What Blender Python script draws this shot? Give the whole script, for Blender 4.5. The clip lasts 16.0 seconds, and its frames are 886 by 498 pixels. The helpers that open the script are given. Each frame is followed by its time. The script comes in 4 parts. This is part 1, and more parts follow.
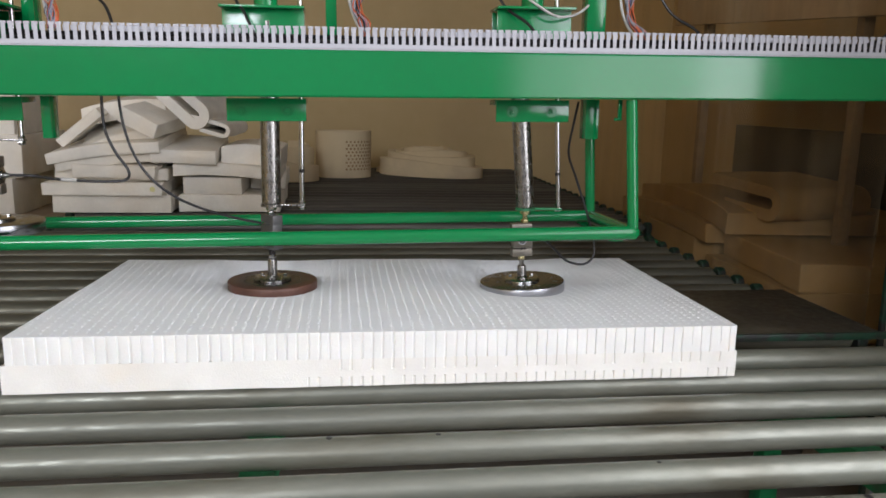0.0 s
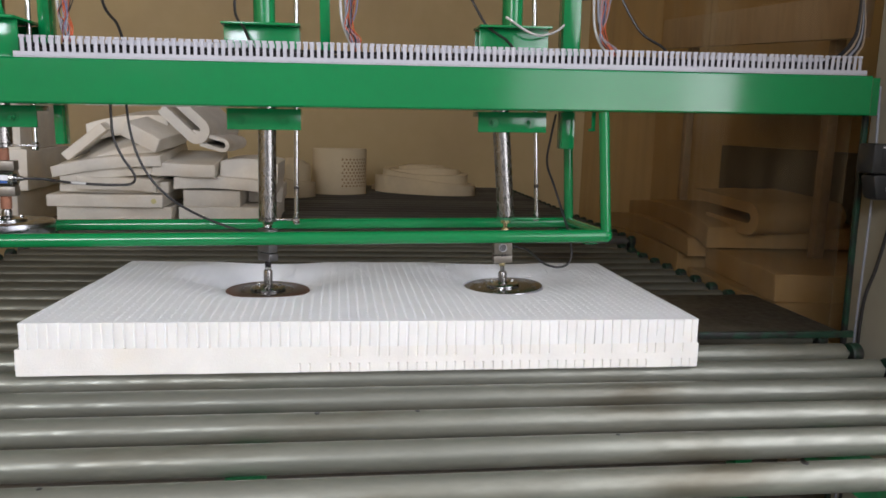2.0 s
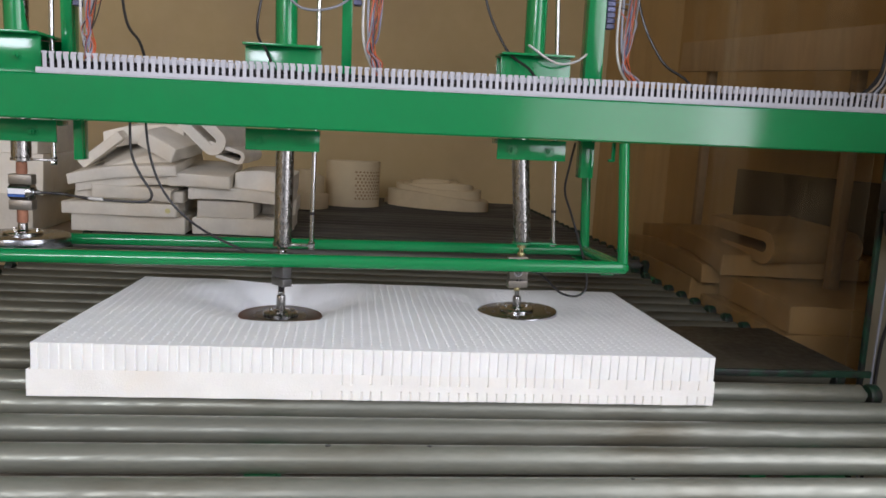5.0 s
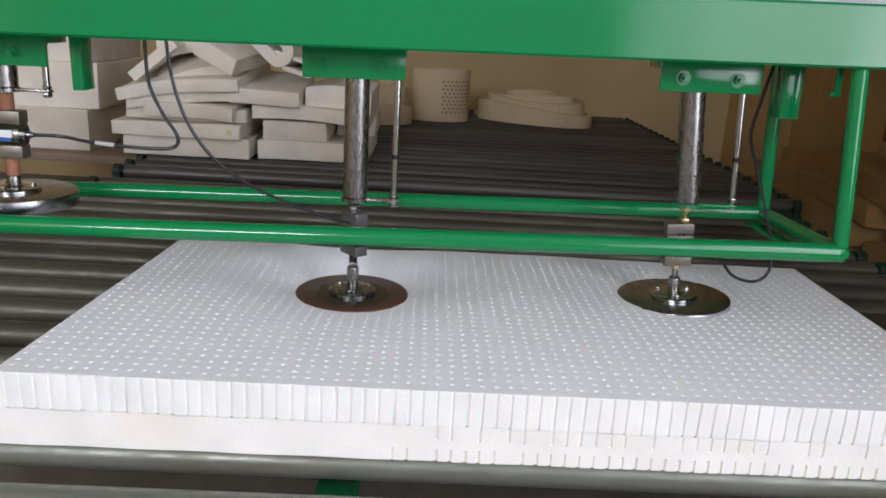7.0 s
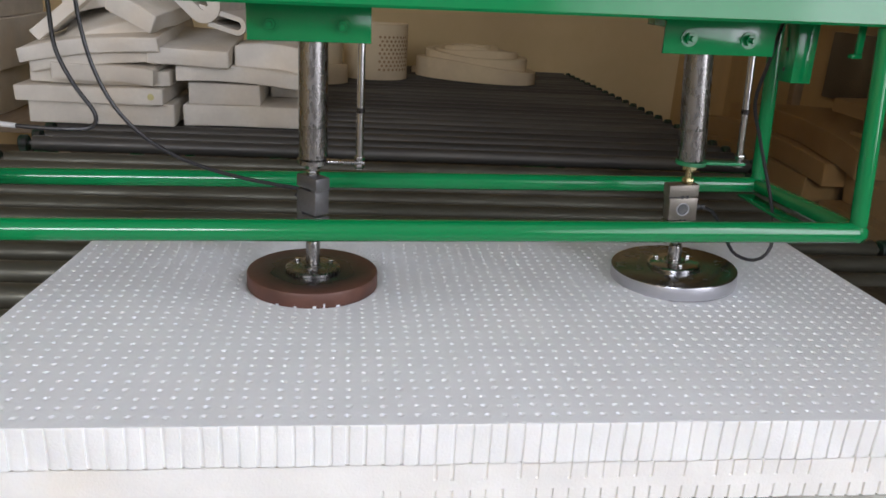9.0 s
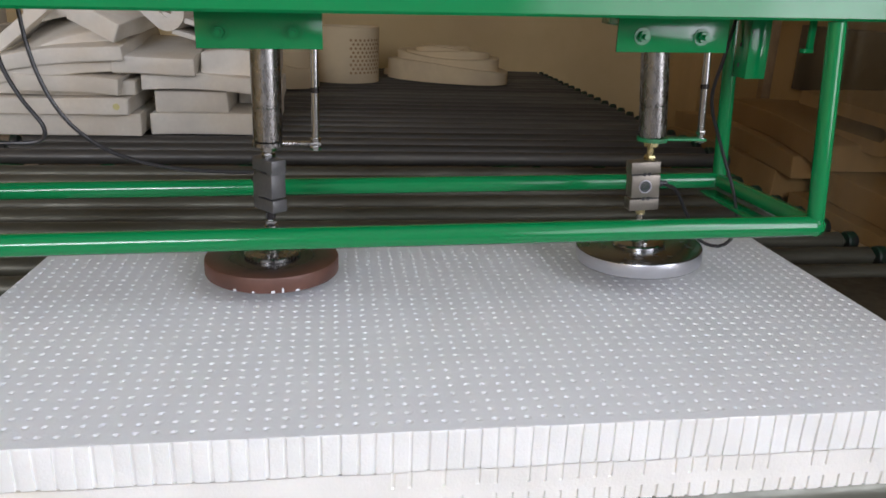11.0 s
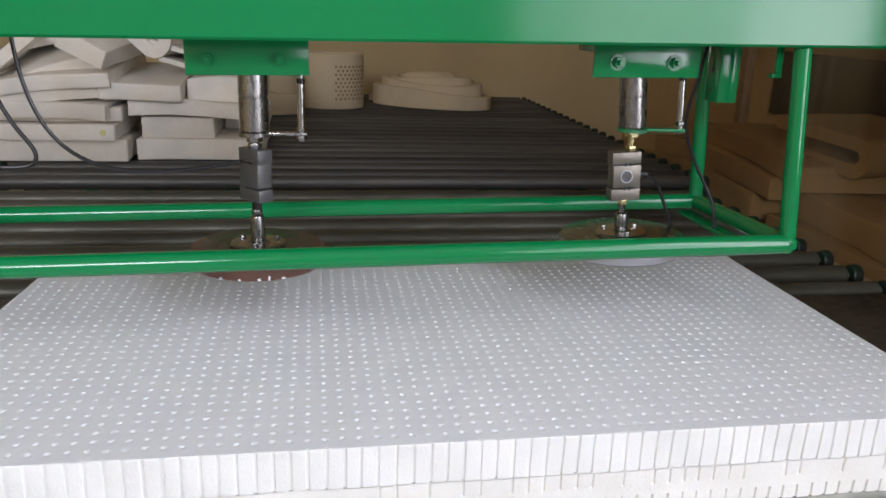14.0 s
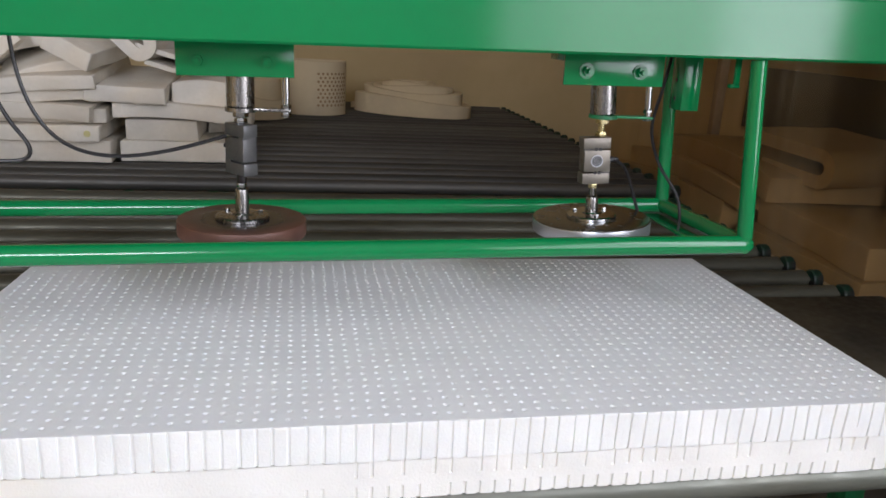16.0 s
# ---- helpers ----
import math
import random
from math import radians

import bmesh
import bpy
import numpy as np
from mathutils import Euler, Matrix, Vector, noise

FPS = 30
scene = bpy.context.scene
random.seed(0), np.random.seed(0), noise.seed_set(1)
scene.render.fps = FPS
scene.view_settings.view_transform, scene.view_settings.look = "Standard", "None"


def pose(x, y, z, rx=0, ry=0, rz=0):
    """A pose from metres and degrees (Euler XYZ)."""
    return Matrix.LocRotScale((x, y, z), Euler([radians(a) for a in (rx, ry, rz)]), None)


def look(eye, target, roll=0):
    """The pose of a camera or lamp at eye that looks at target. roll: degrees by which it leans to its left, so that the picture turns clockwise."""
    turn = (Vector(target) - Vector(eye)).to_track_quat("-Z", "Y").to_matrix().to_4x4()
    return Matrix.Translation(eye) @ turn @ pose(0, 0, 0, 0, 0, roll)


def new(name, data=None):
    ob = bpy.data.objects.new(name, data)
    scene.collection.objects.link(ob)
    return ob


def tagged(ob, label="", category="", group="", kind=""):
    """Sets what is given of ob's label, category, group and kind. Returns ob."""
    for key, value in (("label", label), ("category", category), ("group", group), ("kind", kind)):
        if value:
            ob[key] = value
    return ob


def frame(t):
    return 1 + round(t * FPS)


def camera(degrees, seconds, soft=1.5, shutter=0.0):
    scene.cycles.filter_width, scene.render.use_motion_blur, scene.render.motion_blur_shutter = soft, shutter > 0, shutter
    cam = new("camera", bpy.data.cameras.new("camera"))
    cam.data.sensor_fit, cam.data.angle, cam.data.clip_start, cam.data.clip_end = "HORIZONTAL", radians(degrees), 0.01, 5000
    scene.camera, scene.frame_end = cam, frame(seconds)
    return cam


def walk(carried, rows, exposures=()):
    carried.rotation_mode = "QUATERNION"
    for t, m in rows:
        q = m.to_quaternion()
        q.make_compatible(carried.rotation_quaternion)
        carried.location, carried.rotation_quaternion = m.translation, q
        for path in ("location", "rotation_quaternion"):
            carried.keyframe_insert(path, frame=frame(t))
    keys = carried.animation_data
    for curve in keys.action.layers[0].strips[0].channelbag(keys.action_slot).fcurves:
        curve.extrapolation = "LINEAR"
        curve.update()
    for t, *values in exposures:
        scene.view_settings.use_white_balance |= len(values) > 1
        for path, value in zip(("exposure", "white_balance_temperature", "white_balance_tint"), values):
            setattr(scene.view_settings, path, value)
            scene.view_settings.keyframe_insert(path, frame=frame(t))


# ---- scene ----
cam = camera(59.8, 16.0, soft=1.65)
PATH = [
    (0, (-0.134, -0.357, 1.293), (0.138, 1.588, 0.913), 1.4),
    (0.5, (-0.113, -0.384, 1.275), (0.171, 1.559, 0.892), 0.9),
    (1, (-0.107, -0.432, 1.242), (0.175, 1.513, 0.868), 1.9),
    (1.5, (-0.117, -0.468, 1.244), (0.162, 1.481, 0.894), 2.0),
    (2, (-0.119, -0.492, 1.262), (0.159, 1.462, 0.942), 1.7),
    (2.5, (-0.11, -0.503, 1.276), (0.167, 1.454, 0.968), 1.9),
    (3, (-0.108, -0.515, 1.279), (0.171, 1.445, 0.995), 1.6),
    (5.3, (-0.147, -0.445, 1.314), (0.103, 1.516, 1.008), 3.6),
    (5.5, (-0.162, -0.375, 1.324), (0.076, 1.581, 0.981), 3.4),
    (6, (-0.18, -0.239, 1.344), (0.044, 1.686, 0.848), 2.8),
    (6.5, (-0.157, -0.05, 1.343), (-0.016, 1.879, 0.833), 2.9),
    (7, (-0.164, 0.105, 1.335), (-0.104, 2.025, 0.776), 3.4),
    (7.5, (-0.231, 0.232, 1.328), (-0.055, 2.139, 0.753), 3.2),
    (8, (-0.265, 0.276, 1.326), (-0.053, 2.171, 0.722), 3.5),
    (8.5, (-0.255, 0.305, 1.326), (-0.031, 2.19, 0.699), 3.7),
    (9, (-0.233, 0.304, 1.332), (0.012, 2.177, 0.673), 3.5),
    (11.5, (-0.193, 0.308, 1.337), (0.099, 2.177, 0.686), 2.2),
    (12, (-0.191, 0.305, 1.337), (0.108, 2.175, 0.694), 2.3),
    (12.5, (-0.191, 0.299, 1.339), (0.113, 2.172, 0.708), 2.3),
    (13, (-0.191, 0.293, 1.342), (0.117, 2.17, 0.724), 2.3),
    (13.5, (-0.192, 0.286, 1.339), (0.124, 2.167, 0.738), 2.3),
    (14, (-0.197, 0.277, 1.339), (0.128, 2.16, 0.746), 2.2),
    (14.5, (-0.196, 0.277, 1.34), (0.141, 2.16, 0.758), 2.4),
    (15, (-0.196, 0.275, 1.341), (0.156, 2.158, 0.765), 2.4),
    (15.5, (-0.203, 0.262, 1.34), (0.161, 2.146, 0.773), 3.0),
    (16, (-0.202, 0.21, 1.336), (0.174, 2.091, 0.77), 3.3),
]
EXPOSURE = [(0.0, -0.62, 6120, 15), (3.0, -0.68, 6120, 17), (6.5, -0.66, 5980, 17), (9.0, -0.68, 5980, 17), (16.0, -0.6, 5960, 17)]
walk(cam, [(t, look(eye, target, roll)) for t, eye, target, roll in PATH], EXPOSURE)

# ---- light ----
world = bpy.data.worlds.new("world")
scene.world = world
world.use_nodes = True
wn = world.node_tree
sky = wn.nodes.new("ShaderNodeTexSky")
sky.sky_type = 'NISHITA'
sky.sun_disc = False
sky.sun_elevation, sky.sun_rotation = radians(40), radians(200)
wn.nodes["Background"].inputs[1].default_value = 0.1
wn.links.new(sky.outputs[0], wn.nodes["Background"].inputs[0])

Y_FRONT, Y_BACK, X_LEFT, X_RIGHT, Z_TOP = -6.6, 6.25, -4.6, 2.85, 4.9


def opening_light(name, at, towards, w, h, watts, tint=(1.0, 0.99, 0.975)):
    lamp = bpy.data.lights.new(name, 'AREA')
    lamp.shape, lamp.size, lamp.size_y = 'RECTANGLE', w, h
    lamp.energy, lamp.color = watts, tint
    new(name, lamp).matrix_world = look(at, towards)


# Daylight through the open side of the workshop and a high window behind the camera.
SIDE_X, SIDE_Y0, SIDE_Y1, SIDE_Z0, SIDE_Z1 = 1.95, -6.2, 0.15, 0.9, 4.4
WIN_X, WIN_Z, WIN_W, WIN_H = -3.0, 3.75, 2.9, 1.8
BAYS = [(-6.2, -3.8, 110), (-3.8, -1.4, 140), (-1.4, 0.15, 165)]
for y0, y1, watts in BAYS:
    opening_light("side_daylight", (SIDE_X + 0.1, (y0 + y1) / 2, (SIDE_Z0 + SIDE_Z1) / 2), (0, (y0 + y1) / 2, (SIDE_Z0 + SIDE_Z1) / 2), y1 - y0, SIDE_Z1 - SIDE_Z0, watts)
opening_light("window_daylight", (WIN_X, Y_FRONT - 0.1, WIN_Z), (WIN_X, 0, WIN_Z), WIN_W, WIN_H, 500, (0.95, 0.98, 1.0))

# ---- materials ----


def mat(name, base, rough=0.6, metal=0.0, vary=0.12, scale=8.0, bump=0.0, bscale=200.0, coat=0.0, stain=None, stain_scale=3.0,
        stain_low=0.55, stain_high=0.75, stretch=(1, 1, 1), rvary=0.1, spec=0.5, sheen=0.0, sss=0.0, island=0.0):
    """A procedural surface: two scales of colour change, an optional stain colour, uneven gloss and fine relief."""
    m = bpy.data.materials.new(name)
    m.use_nodes = True
    nt = m.node_tree
    p = nt.nodes["Principled BSDF"]
    co = nt.nodes.new("ShaderNodeTexCoord")
    mp = nt.nodes.new("ShaderNodeMapping")
    mp.inputs["Scale"].default_value = stretch
    nt.links.new(co.outputs["Object"], mp.inputs[0])

    def tex(sc, detail=5.0):
        n = nt.nodes.new("ShaderNodeTexNoise")
        n.inputs["Scale"].default_value, n.inputs["Detail"].default_value = sc, detail
        nt.links.new(mp.outputs[0], n.inputs["Vector"])
        return n

    def ramp(src, lo, hi, a, b):
        r = nt.nodes.new("ShaderNodeMapRange")
        r.inputs[1].default_value, r.inputs[2].default_value, r.inputs[3].default_value, r.inputs[4].default_value = lo, hi, a, b
        nt.links.new(src, r.inputs[0])
        return r.outputs[0]

    def mixc(fac, a, b, blend='MIX'):
        x = nt.nodes.new("ShaderNodeMix")
        x.data_type, x.blend_type = 'RGBA', blend
        for sock, v in ((x.inputs[0], fac), (x.inputs[6], a), (x.inputs[7], b)):
            if isinstance(v, (float, int)):
                sock.default_value = v
            elif isinstance(v, tuple):
                sock.default_value = (*v, 1)
            else:
                nt.links.new(v, sock)
        return x.outputs[2]

    big, small = tex(scale), tex(scale * 9)
    dark = tuple(c * (1 - vary) for c in base)
    light = tuple(min(1, c * (1 + vary)) for c in base)
    c = mixc(ramp(big.outputs[0], 0.3, 0.7, 0, 1), dark, light)
    c = mixc(ramp(small.outputs[0], 0.35, 0.75, 0, 0.35), c, tuple(v * (1 - 1.5 * vary) for v in base))
    if stain:
        st = tex(stain_scale, 8.0)
        c = mixc(ramp(st.outputs[0], stain_low, stain_high, 0, 1), c, stain)
    if island:
        info = nt.nodes.new("ShaderNodeObjectInfo")
        hs = nt.nodes.new("ShaderNodeHueSaturation")
        nt.links.new(ramp(info.outputs["Random"], 0, 1, 1 - island, 1 + island), hs.inputs["Value"])
        nt.links.new(c, hs.inputs["Color"])
        c = hs.outputs[0]
    nt.links.new(c, p.inputs["Base Color"])
    nt.links.new(ramp(small.outputs[0], 0.3, 0.7, max(0.02, rough - rvary), min(1, rough + rvary)), p.inputs["Roughness"])
    p.inputs["Metallic"].default_value = metal
    p.inputs["Specular IOR Level"].default_value = spec
    p.inputs["Coat Weight"].default_value = coat
    p.inputs["Coat Roughness"].default_value = 0.14
    p.inputs["Sheen Weight"].default_value = sheen
    if sss:
        p.inputs["Subsurface Weight"].default_value = sss
        p.inputs["Subsurface Radius"].default_value = (0.012, 0.009, 0.006)
        p.inputs["Subsurface Scale"].default_value = 0.6
    if bump:
        bn = tex(bscale, 6.0)
        b = nt.nodes.new("ShaderNodeBump")
        b.inputs["Strength"].default_value, b.inputs["Distance"].default_value = bump, 0.002
        nt.links.new(bn.outputs[0], b.inputs["Height"])
        nt.links.new(b.outputs[0], p.inputs["Normal"])
    return m


GREEN = mat("green_enamel", (0.004, 0.205, 0.058), 0.13, vary=0.06, scale=4, bump=0.02, bscale=18, coat=0.2, rvary=0.03, spec=0.5)
GREEN_DULL = mat("green_frame_paint", (0.012, 0.2, 0.07), 0.42, vary=0.2, scale=12, bump=0.15, bscale=80, stain=(0.05, 0.06, 0.045), stain_scale=14, stain_low=0.55)
FOAM = mat("white_latex", (0.835, 0.838, 0.85), 0.75, vary=0.03, scale=14, bump=0.45, bscale=240, spec=0.25, sss=0.06)
FOAM_CUT = mat("cut_latex", (0.84, 0.835, 0.80), 0.8, vary=0.03, scale=20, bump=0.35, bscale=300, spec=0.2, stain=(0.79, 0.70, 0.57), stain_scale=7, stain_low=0.66, stain_high=0.85, sss=0.1)
FOAM_LOWER = mat("cream_cut_latex", (0.84, 0.82, 0.765), 0.8, vary=0.03, scale=20, bump=0.35, bscale=300, spec=0.2, stain=(0.80, 0.73, 0.61), stain_scale=5, stain_low=0.6, stain_high=0.85, sss=0.1)
FOAM_OLD = mat("cream_latex", (0.86, 0.815, 0.73), 0.85, vary=0.09, scale=7, bump=0.8, bscale=70, spec=0.2, stain=(0.80, 0.69, 0.54), stain_scale=2.2, stain_low=0.55, stain_high=0.8, island=0.09)
FOAM_TAN = mat("tan_latex", (0.66, 0.54, 0.345), 0.85, vary=0.05, scale=4, bump=0.35, bscale=120, spec=0.2, stain=(0.5, 0.4, 0.28), stain_scale=3, stain_low=0.5, stain_high=0.85)
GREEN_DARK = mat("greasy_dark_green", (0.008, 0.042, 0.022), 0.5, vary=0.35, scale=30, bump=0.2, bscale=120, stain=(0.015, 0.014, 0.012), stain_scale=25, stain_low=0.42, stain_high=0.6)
FOAM_AGED = mat("yellowed_latex", (0.48, 0.36, 0.20), 0.85, vary=0.08, scale=5, bump=0.4, bscale=120, spec=0.2, stain=(0.42, 0.30, 0.13), stain_scale=3, stain_low=0.5, stain_high=0.8, island=0.1)
ROLLER = mat("galvanised_roller", (0.225, 0.23, 0.19), 0.42, metal=0.45, vary=0.16, scale=4, stretch=(0.8, 3, 3), bump=0.16, bscale=40, rvary=0.12, stain=(0.13, 0.12, 0.085), stain_scale=3.5, stain_low=0.52, stain_high=0.74, island=0.12)
# Stained olive rollers, darkened further to carry the shade under and behind the press.
ROLLER_SHADED = mat("shaded_olive_roller", (0.125, 0.12, 0.09), 0.45, metal=0.5, vary=0.2, scale=4, stretch=(0.6, 3, 3), bump=0.14, bscale=40, rvary=0.1, stain=(0.06, 0.05, 0.035), stain_scale=3, stain_low=0.5, stain_high=0.72, island=0.12)
ROLLER_DARK = mat("dusty_dark_roller", (0.105, 0.100, 0.092), 0.45, metal=0.5, vary=0.15, scale=6, stretch=(0.35, 4, 4), bump=0.12, bscale=60, rvary=0.08, stain=(0.16, 0.15, 0.13), stain_scale=4, island=0.2)
STEEL = mat("polished_steel", (0.31, 0.30, 0.29), 0.27, metal=1.0, vary=0.08, scale=20, stretch=(1, 1, 0.3), bump=0.04, bscale=120, rvary=0.06, stain=(0.27, 0.25, 0.23), stain_scale=7, stain_low=0.5, stain_high=1.0)
CHROME = mat("chromed_steel", (0.5, 0.5, 0.49), 0.18, metal=1.0, vary=0.05, scale=20, rvary=0.05)
DISC_STEEL = mat("turned_steel", (0.27, 0.275, 0.285), 0.25, metal=1.0, vary=0.04, scale=5, rvary=0.04)
RIM_STEEL = mat("brushed_bright_rim", (0.52, 0.52, 0.55), 0.36, metal=0.85, vary=0.06, scale=30, stretch=(1, 1, 6), rvary=0.08)
DISC_BROWN = mat("brown_rusted_steel", (0.125, 0.056, 0.038), 0.5, metal=0.1, vary=0.18, scale=18, bump=0.12, bscale=160, rvary=0.12, stain=(0.09, 0.05, 0.04), stain_scale=11, stain_low=0.5)
DARK_STEEL = mat("oily_dark_steel", (0.06, 0.055, 0.055), 0.25, metal=0.9, vary=0.25, scale=22, rvary=0.1)
CELL = mat("nickel_load_cell", (0.25, 0.225, 0.19), 0.45, metal=0.9, vary=0.07, scale=25, bump=0.08, bscale=250)
CELL_GREY = mat("grey_load_cell", (0.15, 0.148, 0.147), 0.45, metal=0.7, vary=0.08, scale=25, bump=0.08, bscale=250)
ZINC = mat("yellow_zinc", (0.55, 0.47, 0.25), 0.3, metal=1.0, vary=0.15, scale=30)
RUST = mat("rusted_spacer", (0.30, 0.13, 0.075), 0.7, metal=0.2, vary=0.2, scale=40, bump=0.3)
RUBBER = mat("black_cable", (0.018, 0.017, 0.018), 0.35, vary=0.15, scale=30)
BLACK = mat("black_plastic", (0.02, 0.02, 0.021), 0.4, vary=0.1, scale=30)
WHITE_PVC = mat("white_pvc_duct", (0.45, 0.45, 0.49), 0.45, vary=0.03, scale=10)
WALL = mat("tan_plaster", (0.57, 0.43, 0.22), 0.85, vary=0.06, scale=1.2, bump=0.2, bscale=60, stain=(0.49, 0.36, 0.20), stain_scale=0.9, stain_low=0.5, stain_high=0.8)
WALL_PALE = mat("pale_painted_panel", (0.36, 0.34, 0.27), 0.6, vary=0.05, scale=2, stain=(0.28, 0.26, 0.2), stain_scale=1.5)
CONCRETE = mat("dusty_concrete", (0.22, 0.20, 0.175), 0.85, vary=0.2, scale=1.6, bump=0.3, bscale=40, stain=(0.12, 0.11, 0.10), stain_scale=1.1)
CEIL = mat("painted_ceiling", (0.36, 0.35, 0.33), 0.9, vary=0.05, scale=1)
BOARD = mat("dark_board", (0.075, 0.065, 0.055), 0.7, vary=0.2, scale=4, bump=0.2)
PLANK = mat("weathered_plank", (0.30, 0.23, 0.16), 0.75, vary=0.15, scale=6, stretch=(6, 1, 6), bump=0.3)
PALE_PLANK = mat("pale_plank", (0.62, 0.52, 0.38), 0.7, vary=0.1, scale=5, stretch=(1, 6, 1), bump=0.2)
TERMINAL = mat("blue_grey_terminal", (0.12, 0.13, 0.24), 0.5, vary=0.2, scale=40, island=0.3)
WIRE_RED = mat("red_wire", (0.45, 0.09, 0.03), 0.4)
WIRE_WHITE = mat("white_wire", (0.5, 0.49, 0.47), 0.4)
WIRE_GREY = mat("grey_wire", (0.25, 0.26, 0.30), 0.45)
LABEL_WHITE = mat("white_sticker", (0.7, 0.71, 0.74), 0.4, vary=0.02)
LABEL_BLUE = mat("blue_print", (0.03, 0.09, 0.30), 0.4, vary=0.05)
YELLOW_TAG = mat("yellow_mark", (0.80, 0.74, 0.35), 0.6)
# Dark brown that paints in the shade over the rollers right of the sheets.
PLATE_SHADE = mat("shade_brown_plate", (0.05, 0.042, 0.03), 0.6, metal=0.2, vary=0.25, scale=5, bump=0.15, bscale=40, stain=(0.09, 0.075, 0.05), stain_scale=4, stain_low=0.5)
CARD = mat("brown_cardboard", (0.33, 0.2, 0.1), 0.85, vary=0.1)


def oily_centre(m, r0, r1, colour):
    """Old grease round the hub of a plate: darker and glossier, with a ragged edge."""
    nt = m.node_tree
    p = nt.nodes["Principled BSDF"]
    co, mp, ln = nt.nodes.new("ShaderNodeTexCoord"), nt.nodes.new("ShaderNodeMapping"), nt.nodes.new("ShaderNodeVectorMath")
    ln.operation = 'LENGTH'
    mp.inputs["Scale"].default_value = (1, 1, 0)
    ns = nt.nodes.new("ShaderNodeTexNoise")
    ns.inputs["Scale"].default_value, ns.inputs["Detail"].default_value = 30, 4
    ad = nt.nodes.new("ShaderNodeMath")
    ad.operation, ad.inputs[1].default_value = 'MULTIPLY_ADD', 0.035
    rg = nt.nodes.new("ShaderNodeMapRange")
    rg.inputs[1].default_value, rg.inputs[2].default_value, rg.inputs[3].default_value, rg.inputs[4].default_value = r0 + 0.017, r1 + 0.017, 1, 0
    mx = nt.nodes.new("ShaderNodeMix")
    mx.data_type = 'RGBA'
    mx.inputs[7].default_value = (*colour, 1)
    nt.links.new(co.outputs["Object"], mp.inputs[0])
    nt.links.new(mp.outputs[0], ln.inputs[0])
    nt.links.new(co.outputs["Object"], ns.inputs["Vector"])
    nt.links.new(ns.outputs[0], ad.inputs[0])
    nt.links.new(ln.outputs["Value"], ad.inputs[2])
    nt.links.new(ad.outputs[0], rg.inputs[0])
    nt.links.new(rg.outputs[0], mx.inputs[0])
    nt.links.new(p.inputs["Base Color"].links[0].from_socket, mx.inputs[6])
    nt.links.new(mx.outputs[2], p.inputs["Base Color"])
    gl = nt.nodes.new("ShaderNodeMapRange")
    gl.inputs[3].default_value, gl.inputs[4].default_value = 0.5, 0.26
    nt.links.new(rg.outputs[0], gl.inputs[0])
    nt.links.new(gl.outputs[0], p.inputs["Roughness"])


oily_centre(DISC_BROWN, 0.066, 0.108, (0.018, 0.015, 0.016))


def glow(name, colour, strength):
    m = bpy.data.materials.new(name)
    m.use_nodes = True
    p = m.node_tree.nodes["Principled BSDF"]
    p.inputs["Base Color"].default_value = (*colour, 1)
    p.inputs["Emission Color"].default_value = (*colour, 1)
    p.inputs["Emission Strength"].default_value = strength
    return m


DIGITS = glow("cyan_digits", (0.1, 0.75, 0.8), 1.2)


def film_material():
    """Clear plastic sheet: mostly see-through, with a glossy skin and a slight milky scuffing."""
    m = bpy.data.materials.new("clear_plastic_sheet")
    m.use_nodes = True
    nt = m.node_tree
    out = nt.nodes["Material Output"]
    nt.nodes.remove(nt.nodes["Principled BSDF"])
    tr = nt.nodes.new("ShaderNodeBsdfTransparent")
    tr.inputs[0].default_value = (0.70, 0.57, 0.40, 1)
    gl = nt.nodes.new("ShaderNodeBsdfGlossy")
    gl.inputs["Roughness"].default_value = 0.16
    df = nt.nodes.new("ShaderNodeBsdfDiffuse")
    df.inputs[0].default_value = (0.42, 0.34, 0.22, 1)
    a, b = nt.nodes.new("ShaderNodeMixShader"), nt.nodes.new("ShaderNodeMixShader")
    co, mp, ns = nt.nodes.new("ShaderNodeTexCoord"), nt.nodes.new("ShaderNodeMapping"), nt.nodes.new("ShaderNodeTexNoise")
    mp.inputs["Scale"].default_value = (1, 2.2, 0.16)
    ns.inputs["Scale"].default_value, ns.inputs["Detail"].default_value = 2.5, 5
    rg = nt.nodes.new("ShaderNodeMapRange")
    rg.inputs[1].default_value, rg.inputs[2].default_value, rg.inputs[3].default_value, rg.inputs[4].default_value = 0.42, 0.75, 0.04, 0.34
    nt.links.new(co.outputs["Object"], mp.inputs[0])
    nt.links.new(mp.outputs[0], ns.inputs["Vector"])
    nt.links.new(ns.outputs[0], rg.inputs[0])
    nt.links.new(rg.outputs[0], a.inputs[0])
    nt.links.new(tr.outputs[0], a.inputs[1])
    nt.links.new(df.outputs[0], a.inputs[2])
    b.inputs[0].default_value = 0.035
    nt.links.new(a.outputs[0], b.inputs[1])
    nt.links.new(gl.outputs[0], b.inputs[2])
    nt.links.new(b.outputs[0], out.inputs[0])
    return m


FILM = film_material()

# ---- mesh helpers ----


